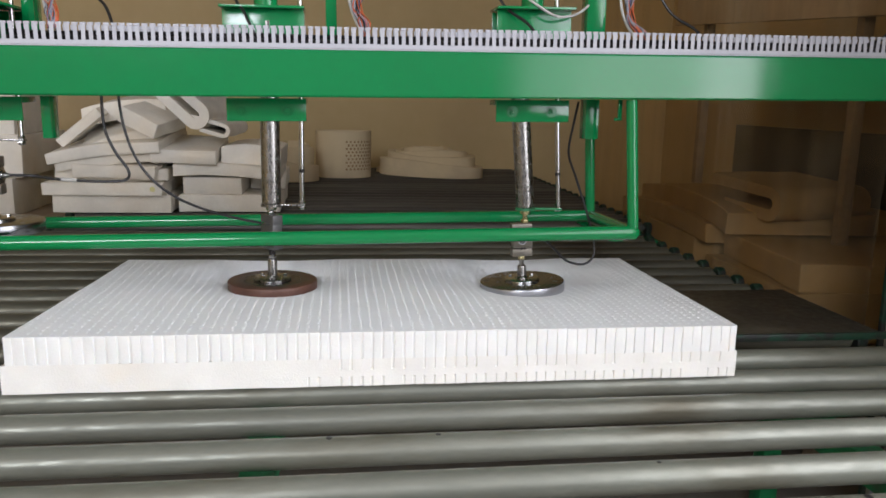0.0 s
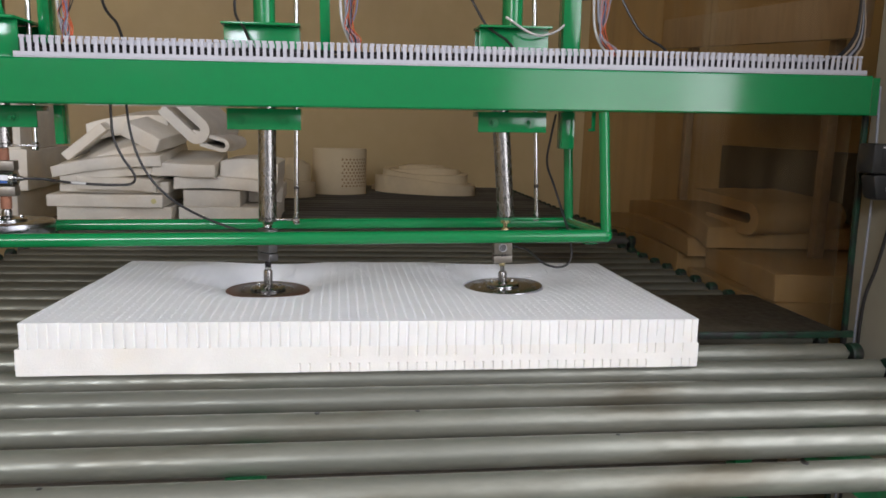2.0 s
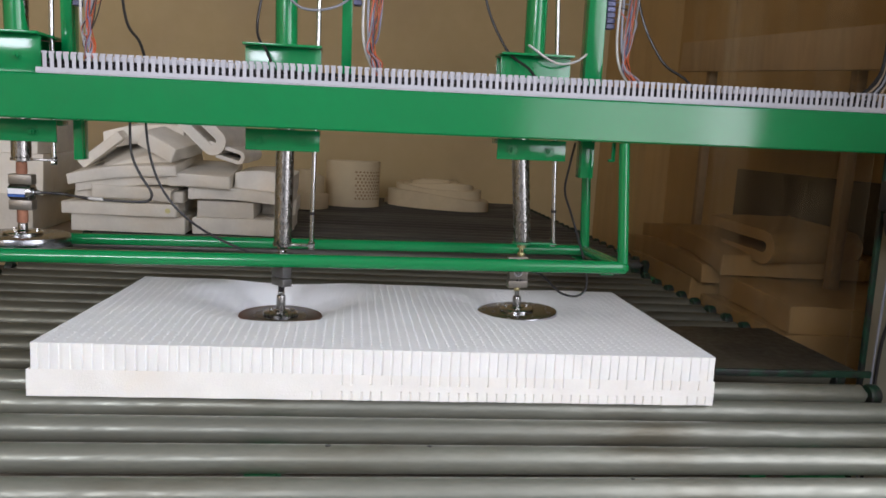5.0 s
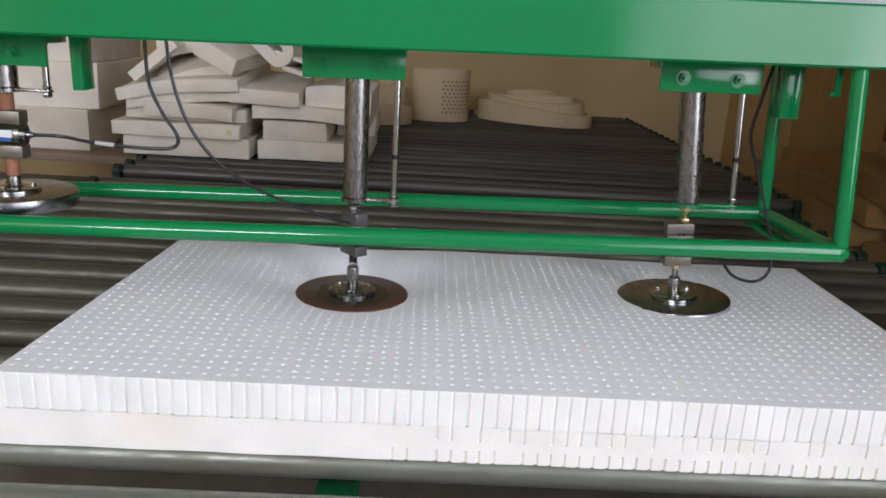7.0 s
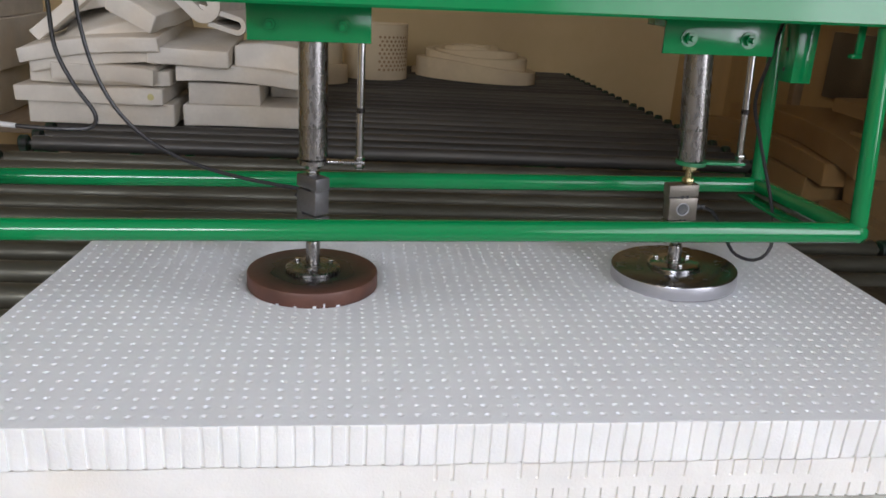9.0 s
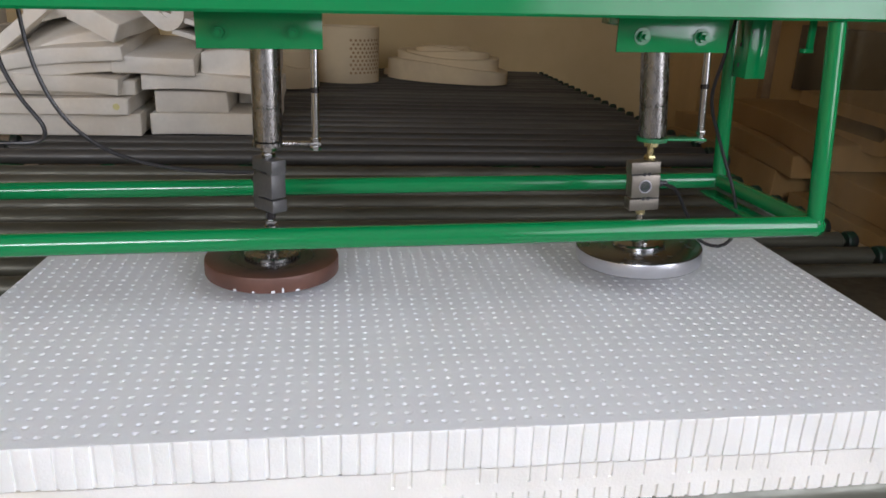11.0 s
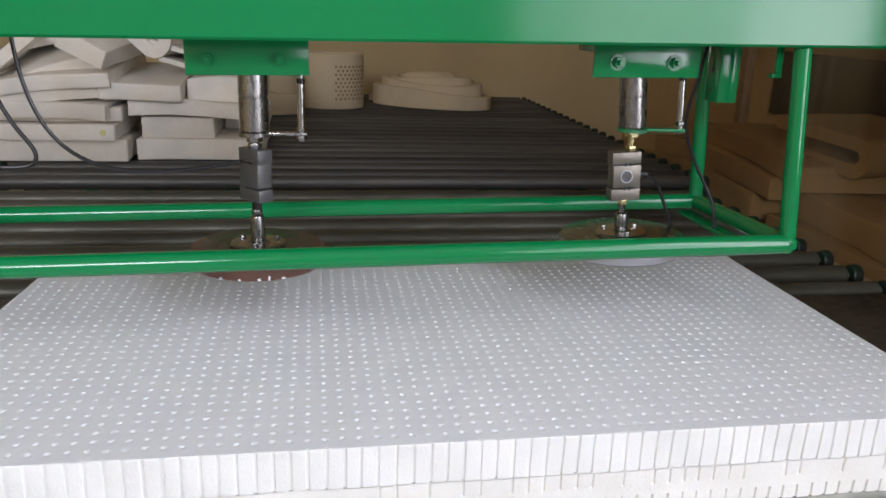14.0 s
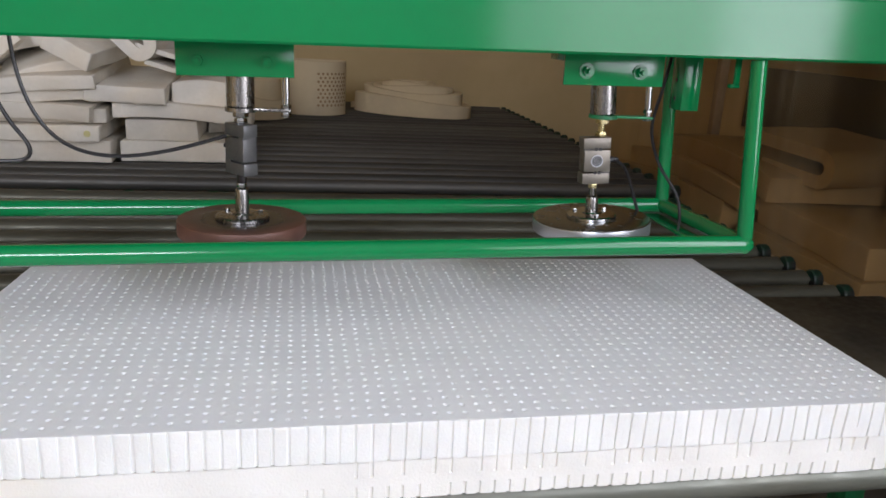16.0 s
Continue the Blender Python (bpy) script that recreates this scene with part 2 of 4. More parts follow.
def box(bm, x0, x1, y0, y1, z0, z1, bevel=0.0, m=None, segs=2):
    r = bmesh.ops.create_cube(bm, size=1)
    vs = r["verts"]
    bmesh.ops.transform(bm, verts=vs, matrix=Matrix.Translation(((x0 + x1) / 2, (y0 + y1) / 2, (z0 + z1) / 2)) @ Matrix.Diagonal((x1 - x0, y1 - y0, z1 - z0, 1)))
    if bevel:
        es = list({e for v in vs for e in v.link_edges})
        got = bmesh.ops.bevel(bm, geom=es, offset=bevel, segments=segs, affect='EDGES', profile=0.5)
        vs = list({v for f in got["faces"] for v in f.verts} | {v for v in vs if v.is_valid})
    if m is not None:
        bmesh.ops.transform(bm, verts=vs, matrix=m)
    return bm


def lathe(bm, profile, centre=(0, 0, 0), axis='Z', segs=32):
    """Turn a profile of (radius, height) round an axis."""
    turn = {'Z': Matrix(), 'X': Matrix.Rotation(math.pi / 2, 4, 'Y'), 'Y': Matrix.Rotation(-math.pi / 2, 4, 'X')}[axis]
    mtx = Matrix.Translation(centre) @ turn
    rings = []
    for r, h in profile:
        if r <= 1e-6:
            rings.append([bm.verts.new(mtx @ Vector((0, 0, h)))])
        else:
            rings.append([bm.verts.new(mtx @ Vector((r * math.cos(2 * math.pi * i / segs), r * math.sin(2 * math.pi * i / segs), h))) for i in range(segs)])
    for a, b in zip(rings, rings[1:]):
        for i in range(segs):
            j = (i + 1) % segs
            if len(a) == 1 and len(b) == 1:
                continue
            if len(a) == 1:
                bm.faces.new((a[0], b[i], b[j]))
            elif len(b) == 1:
                bm.faces.new((a[i], a[j], b[0]))
            else:
                bm.faces.new((a[i], a[j], b[j], b[i]))
    bmesh.ops.recalc_face_normals(bm, faces=bm.faces[:])
    return bm


def rod(bm, a, b, r, segs=20, bevel=0.001):
    a, b = Vector(a), Vector(b)
    d = b - a
    n = d.length
    sub = bmesh.new()
    lathe(sub, [(0, 0), (r - bevel, 0), (r, bevel), (r, n - bevel), (r - bevel, n), (0, n)], segs=segs)
    bmesh.ops.transform(sub, verts=sub.verts[:], matrix=Matrix.Translation(a) @ d.to_track_quat('Z', 'Y').to_matrix().to_4x4())
    merge(bm, sub)
    return bm


def merge(bm, sub):
    tmp = bpy.data.meshes.new("tmp")
    sub.to_mesh(tmp)
    bm.from_mesh(tmp)
    sub.free()
    bpy.data.meshes.remove(tmp)


def hexnut(bm, c, r, h, axis='Z'):
    return lathe(bm, [(0, 0), (r * 0.93, 0), (r, h * 0.15), (r, h * 0.85), (r * 0.93, h), (0, h)], c, axis, 6)


def smooth_path(points, n=10):
    """A Catmull-Rom line through points."""
    pts = [Vector(p) for p in points]
    pts = [2 * pts[0] - pts[1]] + pts + [2 * pts[-1] - pts[-2]]
    out = []
    for i in range(1, len(pts) - 2):
        a, b, c, d = pts[i - 1:i + 3]
        for k in range(n):
            t = k / n
            out.append(0.5 * ((2 * b) + (c - a) * t + (2 * a - 5 * b + 4 * c - d) * t * t + (3 * b - a - 3 * c + d) * t ** 3))
    out.append(pts[-2])
    return out


def hose(bm, points, r, segs=8, n=10):
    pts = smooth_path(points, n)
    prev, rings = None, []
    for i, p in enumerate(pts):
        d = (pts[min(i + 1, len(pts) - 1)] - pts[max(i - 1, 0)]).normalized()
        side = (prev - d * prev.dot(d)) if prev is not None else d.orthogonal()
        side.normalize()
        prev = side
        up = d.cross(side)
        rings.append([bm.verts.new(p + r * (math.cos(2 * math.pi * k / segs) * side + math.sin(2 * math.pi * k / segs) * up)) for k in range(segs)])
    for a, b in zip(rings, rings[1:]):
        for k in range(segs):
            bm.faces.new((a[k], a[(k + 1) % segs], b[(k + 1) % segs], b[k]))
    bm.faces.new(rings[0])
    bm.faces.new(rings[-1][::-1])
    bmesh.ops.recalc_face_normals(bm, faces=bm.faces[:])
    return bm


def mesh_of(name, bm, material, smooth=True, angle=28):
    me = bpy.data.meshes.new(name)
    bm.to_mesh(me)
    bm.free()
    me.materials.append(material)
    if smooth:
        me.shade_smooth()
        me.set_sharp_from_angle(angle=radians(angle))
    return me


def part(name, bm, material, parent=None, label="", smooth=True, angle=28):
    ob = new(name, mesh_of(name, bm, material, smooth, angle))
    if parent is not None:
        ob.parent = parent
    return tagged(ob, label) if label else ob


def thing(name, label, category, at=(0, 0, 0), group="", kind=""):
    ob = new(name)
    ob.location = at
    ob.empty_display_size = 0.05
    return tagged(ob, label, category, group, kind)


def solid(name, bm, material, label, category, kind="", group="", smooth=True, angle=28):
    return tagged(part(name, bm, material, None, "", smooth, angle), label, category, group, kind)


B = bmesh.new

# ---- room ----
solid("floor", box(B(), X_LEFT, X_RIGHT, Y_FRONT, Y_BACK, -0.1, 0), CONCRETE, "dusty grey concrete workshop floor", "floor", "structure", smooth=False)
solid("ceiling", box(B(), X_LEFT, X_RIGHT, Y_FRONT, Y_BACK, Z_TOP, Z_TOP + 0.1), CEIL, "plain painted workshop ceiling", "ceiling", "structure", smooth=False)
solid("wall_back", box(B(), X_LEFT - 0.2, X_RIGHT + 0.2, Y_BACK, Y_BACK + 0.2, 0, Z_TOP), WALL, "tan plastered workshop wall", "wall", "structure", smooth=False)
solid("wall_left", box(B(), X_LEFT - 0.2, X_LEFT, Y_FRONT, Y_BACK, 0, Z_TOP), WALL, "tan plastered workshop wall", "wall", "structure", smooth=False)


def front_wall():
    bm = B()
    x0, x1, z0, z1 = WIN_X - WIN_W / 2, WIN_X + WIN_W / 2, WIN_Z - WIN_H / 2, WIN_Z + WIN_H / 2
    box(bm, X_LEFT, x0, Y_FRONT - 0.2, Y_FRONT, 0, Z_TOP)
    box(bm, x0, x1, Y_FRONT - 0.2, Y_FRONT, 0, z0)
    box(bm, x0, x1, Y_FRONT - 0.2, Y_FRONT, z1, Z_TOP)
    box(bm, x1, X_RIGHT, Y_FRONT - 0.2, Y_FRONT, 0, Z_TOP)
    solid("wall_front", bm, CEIL, "grey painted wall with a high window opening", "wall", "structure", smooth=False)


def side_wall():
    bm = B()
    x0, x1 = SIDE_X, SIDE_X + 0.2
    box(bm, x0, x1, Y_FRONT, SIDE_Y0, 0, Z_TOP)
    box(bm, x0, x1, SIDE_Y0, SIDE_Y1, 0, SIDE_Z0)
    box(bm, x0, x1, SIDE_Y0, SIDE_Y1, SIDE_Z1, Z_TOP)
    box(bm, x0, x1, SIDE_Y1, 0.348, 0, Z_TOP)
    solid("wall_right", bm, CEIL, "grey painted wall with a wide open side", "wall", "structure", smooth=False)


front_wall()
side_wall()

# ---- roller conveyors ----
R_ROLL, Z_ROLL = 0.0255, 0.75
CONV_L = -1.30


def roller_mesh(length, material):
    bm = B()
    lathe(bm, [(0.008, -length / 2 - 0.05), (0.008, -length / 2 - 0.002), (R_ROLL - 0.004, -length / 2 - 0.002), (R_ROLL, -length / 2 + 0.002), (R_ROLL, -length * 0.17), (R_ROLL, length * 0.17), (R_ROLL, length / 2 - 0.002), (R_ROLL - 0.004, length / 2 + 0.002), (0.008, length / 2 + 0.002), (0.008, length / 2 + 0.05)], axis='X', segs=28)
    return mesh_of("roller", bm, material)


def bearing_mesh():
    bm = B()
    box(bm, -0.016, 0.016, -0.034, 0.034, -0.045, -0.030, 0.003)
    lathe(bm, [(0, -0.014), (0.024, -0.014), (0.027, -0.010), (0.027, 0.010), (0.024, 0.014), (0.012, 0.014), (0.012, 0.018), (0, 0.018)], (0, 0, 0), 'X', 18)
    box(bm, -0.011, 0.011, -0.024, 0.024, -0.032, -0.005, 0.003)
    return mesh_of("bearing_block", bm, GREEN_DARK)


def conveyor(label, ys, right, z_top, cross_beams, material):
    c = thing("roller_conveyor", label, "conveyor")
    zc = z_top - R_ROLL
    y0, y1 = ys[0], ys[-1]
    rm, old, bb = roller_mesh(right - CONV_L, material), roller_mesh(right - CONV_L, ROLLER_SHADED), bearing_mesh()
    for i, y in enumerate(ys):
        # Rollers under and behind the press take the copy with shade in its colour.
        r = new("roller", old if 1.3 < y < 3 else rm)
        r.parent, r.location = c, ((CONV_L + right) / 2, y, zc)
        r.rotation_euler[0] = 2.399 * i
        for x in (CONV_L - 0.03, right + 0.03):
            b = new("bearing_block", bb)
            b.parent, b.location = c, (x, y, zc)
    for x in (CONV_L - 0.03, right + 0.03):
        part("side_rail", box(box(B(), x - 0.035, x + 0.035, y0 - 0.09, y1 + 0.09, zc - 0.055, zc - 0.047, 0.001), x - 0.035, x - 0.028, y0 - 0.09, y1 + 0.09, zc - 0.115, zc - 0.0555, 0.001), GREEN_DULL, c)
        for y in (y0 + 0.05, (y0 + y1) / 2, y1 - 0.05):
            part("leg", box(box(B(), x - 0.027, x + 0.03, y - 0.03, y + 0.03, 0.008, zc - 0.0565, 0.004), x - 0.06, x + 0.06, y - 0.06, y + 0.06, 0, 0.0075, 0.002), GREEN_DULL, c)
    for x in cross_beams:
        part("under_beam", box(B(), x - 0.03, x + 0.03, y0 - 0.06, y1 + 0.06, zc - 0.115, zc - 0.060, 0.003), GREEN_DULL, c)
    for y in (y0 - 0.075, y1 + 0.075):
        part("end_rail", box(B(), CONV_L, right, y - 0.012, y + 0.012, zc - 0.11, zc - 0.058, 0.002), GREEN_DULL, c)
    return c


FRONT_ROLLS = [0.567 + 0.1295 * i for i in range(6)] + [1.357 + 0.121 * i for i in range(13)]
BACK_ROLLS = [3.03 + 0.124 * i for i in range(23)]
conveyor("grey roller conveyor with green frame and bearing blocks", FRONT_ROLLS, 1.14, Z_ROLL, (-0.27, 0.86), ROLLER)
conveyor("long dark roller conveyor against the back wall", BACK_ROLLS, 1.27, Z_ROLL + 0.005, (-0.5, 0.5), ROLLER_DARK)


def shade_plate():
    """A dark sheet on the rollers beside the press, added to carry the shade there, with a turned-down green lip in
    front.
    """
    p = thing("shade_plate", "dark shade-coloured plate with a worn green lip on rollers", "plate")
    part("sheet", box(B(), 0.78, 1.20, 1.318, 1.75, Z_ROLL + 0.0005, Z_ROLL + 0.0045, 0.001), PLATE_SHADE, p)
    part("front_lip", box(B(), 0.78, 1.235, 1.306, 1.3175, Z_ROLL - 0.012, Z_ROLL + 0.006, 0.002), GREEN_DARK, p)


shade_plate()

# ---- press gantry ----
BEAM_Y0, BEAM_Y1, BEAM_Z0, BEAM_Z1 = 1.378, 1.60, 1.295, 1.396
BEAM_L, BEAM_R = -2.3, 1.265
AXES = [-0.290, 0.333, -0.915]
GUIDE_DX = [0.0725, 0.084, 0.074]
Y_AX = 1.512

# The whole press stands about one degree out of level, its right end high.
LEAN = Matrix.Translation((0, 0, 1.24)) @ Matrix.Rotation(-0.0172, 4, 'Y') @ Matrix.Translation((0, 0, -1.24))


def leaning(ob):
    ob.matrix_basis = LEAN
    return ob


gantry = leaning(thing("press_gantry", "glossy green welded steel gantry over a roller conveyor", "machine frame"))
part("cross_beam", box(B(), BEAM_L, BEAM_R, BEAM_Y0, BEAM_Y1, BEAM_Z0, BEAM_Z1, 0.004, segs=1), GREEN, gantry)
for x in (1.346, BEAM_L):
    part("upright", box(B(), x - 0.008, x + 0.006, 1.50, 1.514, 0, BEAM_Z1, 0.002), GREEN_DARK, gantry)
part("end_plate", box(B(), BEAM_R + 0.0005, 1.3375, 1.45, 1.53, BEAM_Z0, BEAM_Z1, 0.002), GREEN, gantry)


def angle_post(x0, x1, inner, z0, z1, holes):
    """Angle iron: one leg faces the front, the other runs back from its inner edge and carries the bolt holes."""
    bm = B()
    box(bm, x0, x1, 1.500, 1.504, z0, z1, 0.0008)
    xa = x0 if inner < 0 else x1 - 0.004
    box(bm, xa, xa + 0.004, 1.5042, 1.545, z0, z1, 0.0008)
    p = part("angle_post", bm, GREEN, gantry)
    for k in range(holes):
        side = xa - 0.0004 if inner < 0 else xa + 0.0044
        part("bolt_hole", lathe(B(), [(0.0035, -0.0003), (0.0035, 0.0003), (0, 0.0003), (0, -0.0003)], (side, 1.526, z0 + 0.02 + 0.032 * k), 'X', 10), BLACK, p)


for x0, x1, inner, z0, z1, holes in (
        (0.472, 0.506, -1, 1.198, BEAM_Z0 - 0.001, 2), (0.466, 0.512, -1, BEAM_Z1 + 0.001, 2.35, 3),
        (-0.791, -0.771, 1, 1.200, BEAM_Z0 - 0.001, 3), (-0.812, -0.786, 1, BEAM_Z1 + 0.001, 2.35, 3),
        (-0.155, -0.130, 1, BEAM_Z1 + 0.001, 2.35, 2), (-1.52, -1.48, 1, BEAM_Z1 + 0.001, 2.35, 2)):
    angle_post(x0, x1, inner, z0, z1, holes)


def terminal_strip(x, z0, n):
    """A row of screw terminals clipped beside a post."""
    t = leaning(thing("terminal_strip", "blue-grey screw terminal strip fixed beside a green post", "terminal strip", group="terminal strips"))
    part("rail", box(B(), x - 0.008, x + 0.008, 1.508, 1.516, z0, z0 + 0.014 * n, 0.001), WIRE_GREY, t)
    cell = box(B(), -0.0105, 0.0105, -0.012, 0, 0.0008, 0.0125, 0.0015, segs=1)
    lathe(cell, [(0, -0.0135), (0.0028, -0.0135), (0.0028, -0.0118), (0, -0.0118)], (0, 0, 0.0066), 'Y', 10)
    me = mesh_of("terminal", cell, TERMINAL)
    for k in range(n):
        c = new("terminal", me)
        c.parent, c.location = t, (x, 1.5075, z0 + 0.014 * k)


# lower guard rail of round tube
R_T = 0.0165
guard = leaning(thing("guard_rail", "glossy green round-tube guard rail hanging under the beam", "rail"))
RAIL_R = 0.563
for y, z, r in ((1.385, 0.982, R_T), (1.706, 0.9755, 0.0155)):
    part("rail_tube", rod(B(), (-2.2, y, z), (RAIL_R, y, z), r, 24), GREEN, guard)
    part("corner_weld", lathe(B(), [(0, -0.0172), (0.010, -0.0145), (0.0165, -0.006), (0.0172, 0), (0.0165, 0.006), (0.010, 0.0145), (0, 0.0172)], (RAIL_R, y, z), 'Z', 20), GREEN, guard)
    part("hanger_tube", rod(B(), (RAIL_R, y, z + 0.011), (RAIL_R - 0.014, y + (0.014 if y < 1.5 else 0), BEAM_Z0 - 0.001), 0.0135, 24), GREEN, guard)
    part("hanger_tube", rod(B(), (-2.18, y, z + 0.011), (-2.18, y, BEAM_Z0 - 0.001), 0.0135, 24), GREEN, guard)
part("end_tube", rod(B(), (RAIL_R, 1.385, 0.982), (RAIL_R, 1.706, 0.9755), 0.015, 24), GREEN, guard)
part("end_angle", box(B(), RAIL_R - 0.045, RAIL_R - 0.012, 1.41, 1.69, 0.956, 0.961, 0.001), GREEN, guard)
part("hook", box(box(B(), 0.530, 0.540, 1.432, 1.440, 1.245, BEAM_Z0 - 0.001, 0.002), 0.522, 0.540, 1.430, 1.442, 1.245, 1.252, 0.002), GREEN, guard)

# brackets for the pressers


def bolt(bm, x, y, z, r=0.009):
    lathe(bm, [(0, 0), (r * 1.45, 0), (r * 1.45, -0.002), (0, -0.002)], (x, y, z), 'Y', 20)
    hexnut(bm, (x, y - 0.010, z), r, 0.008, 'Y')
    lathe(bm, [(0, -0.020), (r * 0.45, -0.020), (r * 0.5, -0.018), (r * 0.5, -0.008), (0, -0.008)], (x, y, z), 'Y', 12)


def bracket(ax, x0, x1, bolts, front):
    b = leaning(thing("presser_bracket", "green steel mounting bracket bolted under the beam", "bracket", group="presser brackets"))
    part("face_plate", box(B(), x0, x1, front, front + 0.006, 1.240, BEAM_Z0 - 0.003, 0.001), GREEN, b)
    part("foot_plate", box(B(), x0, x1, front + 0.0065, Y_AX + 0.05, 1.279, BEAM_Z0 - 0.003, 0.001), GREEN, b)
    for x in bolts:
        bm = B()
        bolt(bm, x, front - 0.0005, 1.264)
        part("bolt", bm, GREEN, b)
    ob = part("bushing", lathe(B(), [(0.0235, 1.262), (0.030, 1.262), (0.030, 1.278), (0.0235, 1.278), (0.0235, 1.262)], (ax, Y_AX, 0), 'Z', 28), DARK_STEEL, b)


bracket(AXES[0], -0.384, -0.204, (-0.350, -0.246), 1.482)
bracket(AXES[1], 0.244, 0.424, (0.283, 0.380), 1.482)
bracket(AXES[2], -1.03, -0.822, (-1.0, -0.875), 1.478)


def upper_bracket(ax, x0, x1, z1, front, z0):
    b = leaning(thing("upper_bracket", "green folded steel bracket on top of the beam", "bracket", group="upper brackets"))
    part("face_plate", box(B(), x0, x1, front, front + 0.006, z0, z1 - 0.0065, 0.001), GREEN, b)
    part("top_plate", box(B(), x0 - 0.003, x1 + 0.003, front - 0.028, Y_AX + 0.05, z1 - 0.006, z1, 0.001), GREEN, b)
    part("back_plate", box(B(), x0, x1, Y_AX + 0.04, Y_AX + 0.046, z0, z1 - 0.0065, 0.001), GREEN, b)
    for x in (x0 + 0.045, x1 - 0.05):
        bm = B()
        bolt(bm, x, front - 0.0005, z0 + 0.035, 0.007)
        part("bolt", bm, GREEN, b)
    part("cylinder_tube", rod(B(), (ax, Y_AX, z1 + 0.0005), (ax, Y_AX, 2.3), 0.027, 28), GREEN, b)


upper_bracket(AXES[0], -0.386, -0.205, 1.496, 1.49, BEAM_Z1 + 0.001)
upper_bracket(AXES[1], 0.244, 0.424, 1.506, 1.49, BEAM_Z1 + 0.001)
upper_bracket(AXES[2], -1.02, -0.822, 1.486, 1.40, BEAM_Z1 + 0.001)

# wiring duct
DUCT_L, DUCT_R = -0.815, 1.245
duct = leaning(thing("wiring_duct", "white slotted plastic wiring duct lying on the green beam", "cable duct"))
part("duct_base", box(B(), DUCT_L - 0.012, DUCT_R, 1.381, 1.4215, BEAM_Z1 + 0.0005, BEAM_Z1 + 0.003), WHITE_PVC, duct, smooth=False)
part("front_wall", box(B(), DUCT_L - 0.012, DUCT_R, 1.381, 1.3828, BEAM_Z1 + 0.0035, BEAM_Z1 + 0.013), WHITE_PVC, duct, smooth=False)
part("rear_wall", box(B(), DUCT_L, DUCT_R, 1.4197, 1.4215, BEAM_Z1 + 0.0035, BEAM_Z1 + 0.013), WHITE_PVC, duct, smooth=False)
fb = B()
box(fb, -0.0041, 0.0041, 0, 0.0018, 0, 0.030)
box(fb, -0.0058, 0.0058, -0.001, 0.0028, 0.0302, 0.0352)
finger = mesh_of("finger", fb, WHITE_PVC, False)
n_f = int((DUCT_R - DUCT_L) / 0.0155)
back = B()
for i in range(n_f):
    f = new("finger", finger)
    f.parent = duct
    f.location = (DUCT_L + 0.0155 * (i + 0.5), 1.381, BEAM_Z1 + 0.0132)
    f.rotation_euler = (radians(random.uniform(-4, 4)), radians(random.uniform(-1.5, 1.5)), 0)
    box(back, DUCT_L + 0.0155 * i + 0.003, DUCT_L + 0.0155 * i + 0.0125, 1.4197, 1.4215, BEAM_Z1 + 0.0132, BEAM_Z1 + 0.046)
for k, (y, z) in enumerate(((1.388, 0.008), (1.395, 0.010), (1.402, 0.008), (1.391, 0.019), (1.400, 0.020), (1.408, 0.016), (1.394, 0.028), (1.404, 0.027))):
    pts = [(DUCT_L + 0.01 + (DUCT_R - DUCT_L - 0.04) * i / 24, y + random.uniform(-0.002, 0.002), BEAM_Z1 + z + random.uniform(-0.002, 0.002)) for i in range(25)]
    part("laid_cable", hose(B(), pts, 0.0042), (RUBBER, RUBBER, WIRE_GREY)[k % 3], duct)
tagged(part("finger_strip", back, WHITE_PVC, duct, smooth=False), kind="stuff")

# ---- pressers ----
# Heights of the ram's foot plate.
PLATE_1 = [(0, 1.0400), (0.5, 1.0340), (1, 1.0250), (1.5, 1.0150), (2, 1.0110), (2.5, 1.0110), (3, 1.0100), (4.2, 1.0040), (5.3, 1.0000), (6, 1.0055), (6.5, 1.0105), (7, 1.0175), (7.5, 1.0245), (8, 1.0350), (8.5, 1.0440), (9, 1.0540), (9.7, 1.0690), (11.5, 1.1030), (12, 1.1110), (12.5, 1.1210), (13, 1.1300), (13.5, 1.1380), (14, 1.1470), (14.5, 1.1570), (15, 1.1670), (15.5, 1.1760), (16, 1.1850)]
PLATE_2 = [(0, 1.0340), (0.5, 1.0300), (1, 1.0250), (1.5, 1.0220), (2, 1.0220), (2.5, 1.0220), (3, 1.0220), (4.2, 1.0260), (5.3, 1.0320), (6, 1.0355), (6.5, 1.0385), (7, 1.0415), (7.5, 1.0465), (8, 1.0540), (8.5, 1.0620), (9, 1.0720), (9.7, 1.0860), (11.5, 1.1160), (12, 1.1250), (12.5, 1.1350), (13, 1.1430), (13.5, 1.1520), (14, 1.1610), (14.5, 1.1690), (15, 1.1790), (15.5, 1.1880), (16, 1.1940)]
PLATE_3 = 1.184
DROP = 0.2125
R_DISC = 0.1065


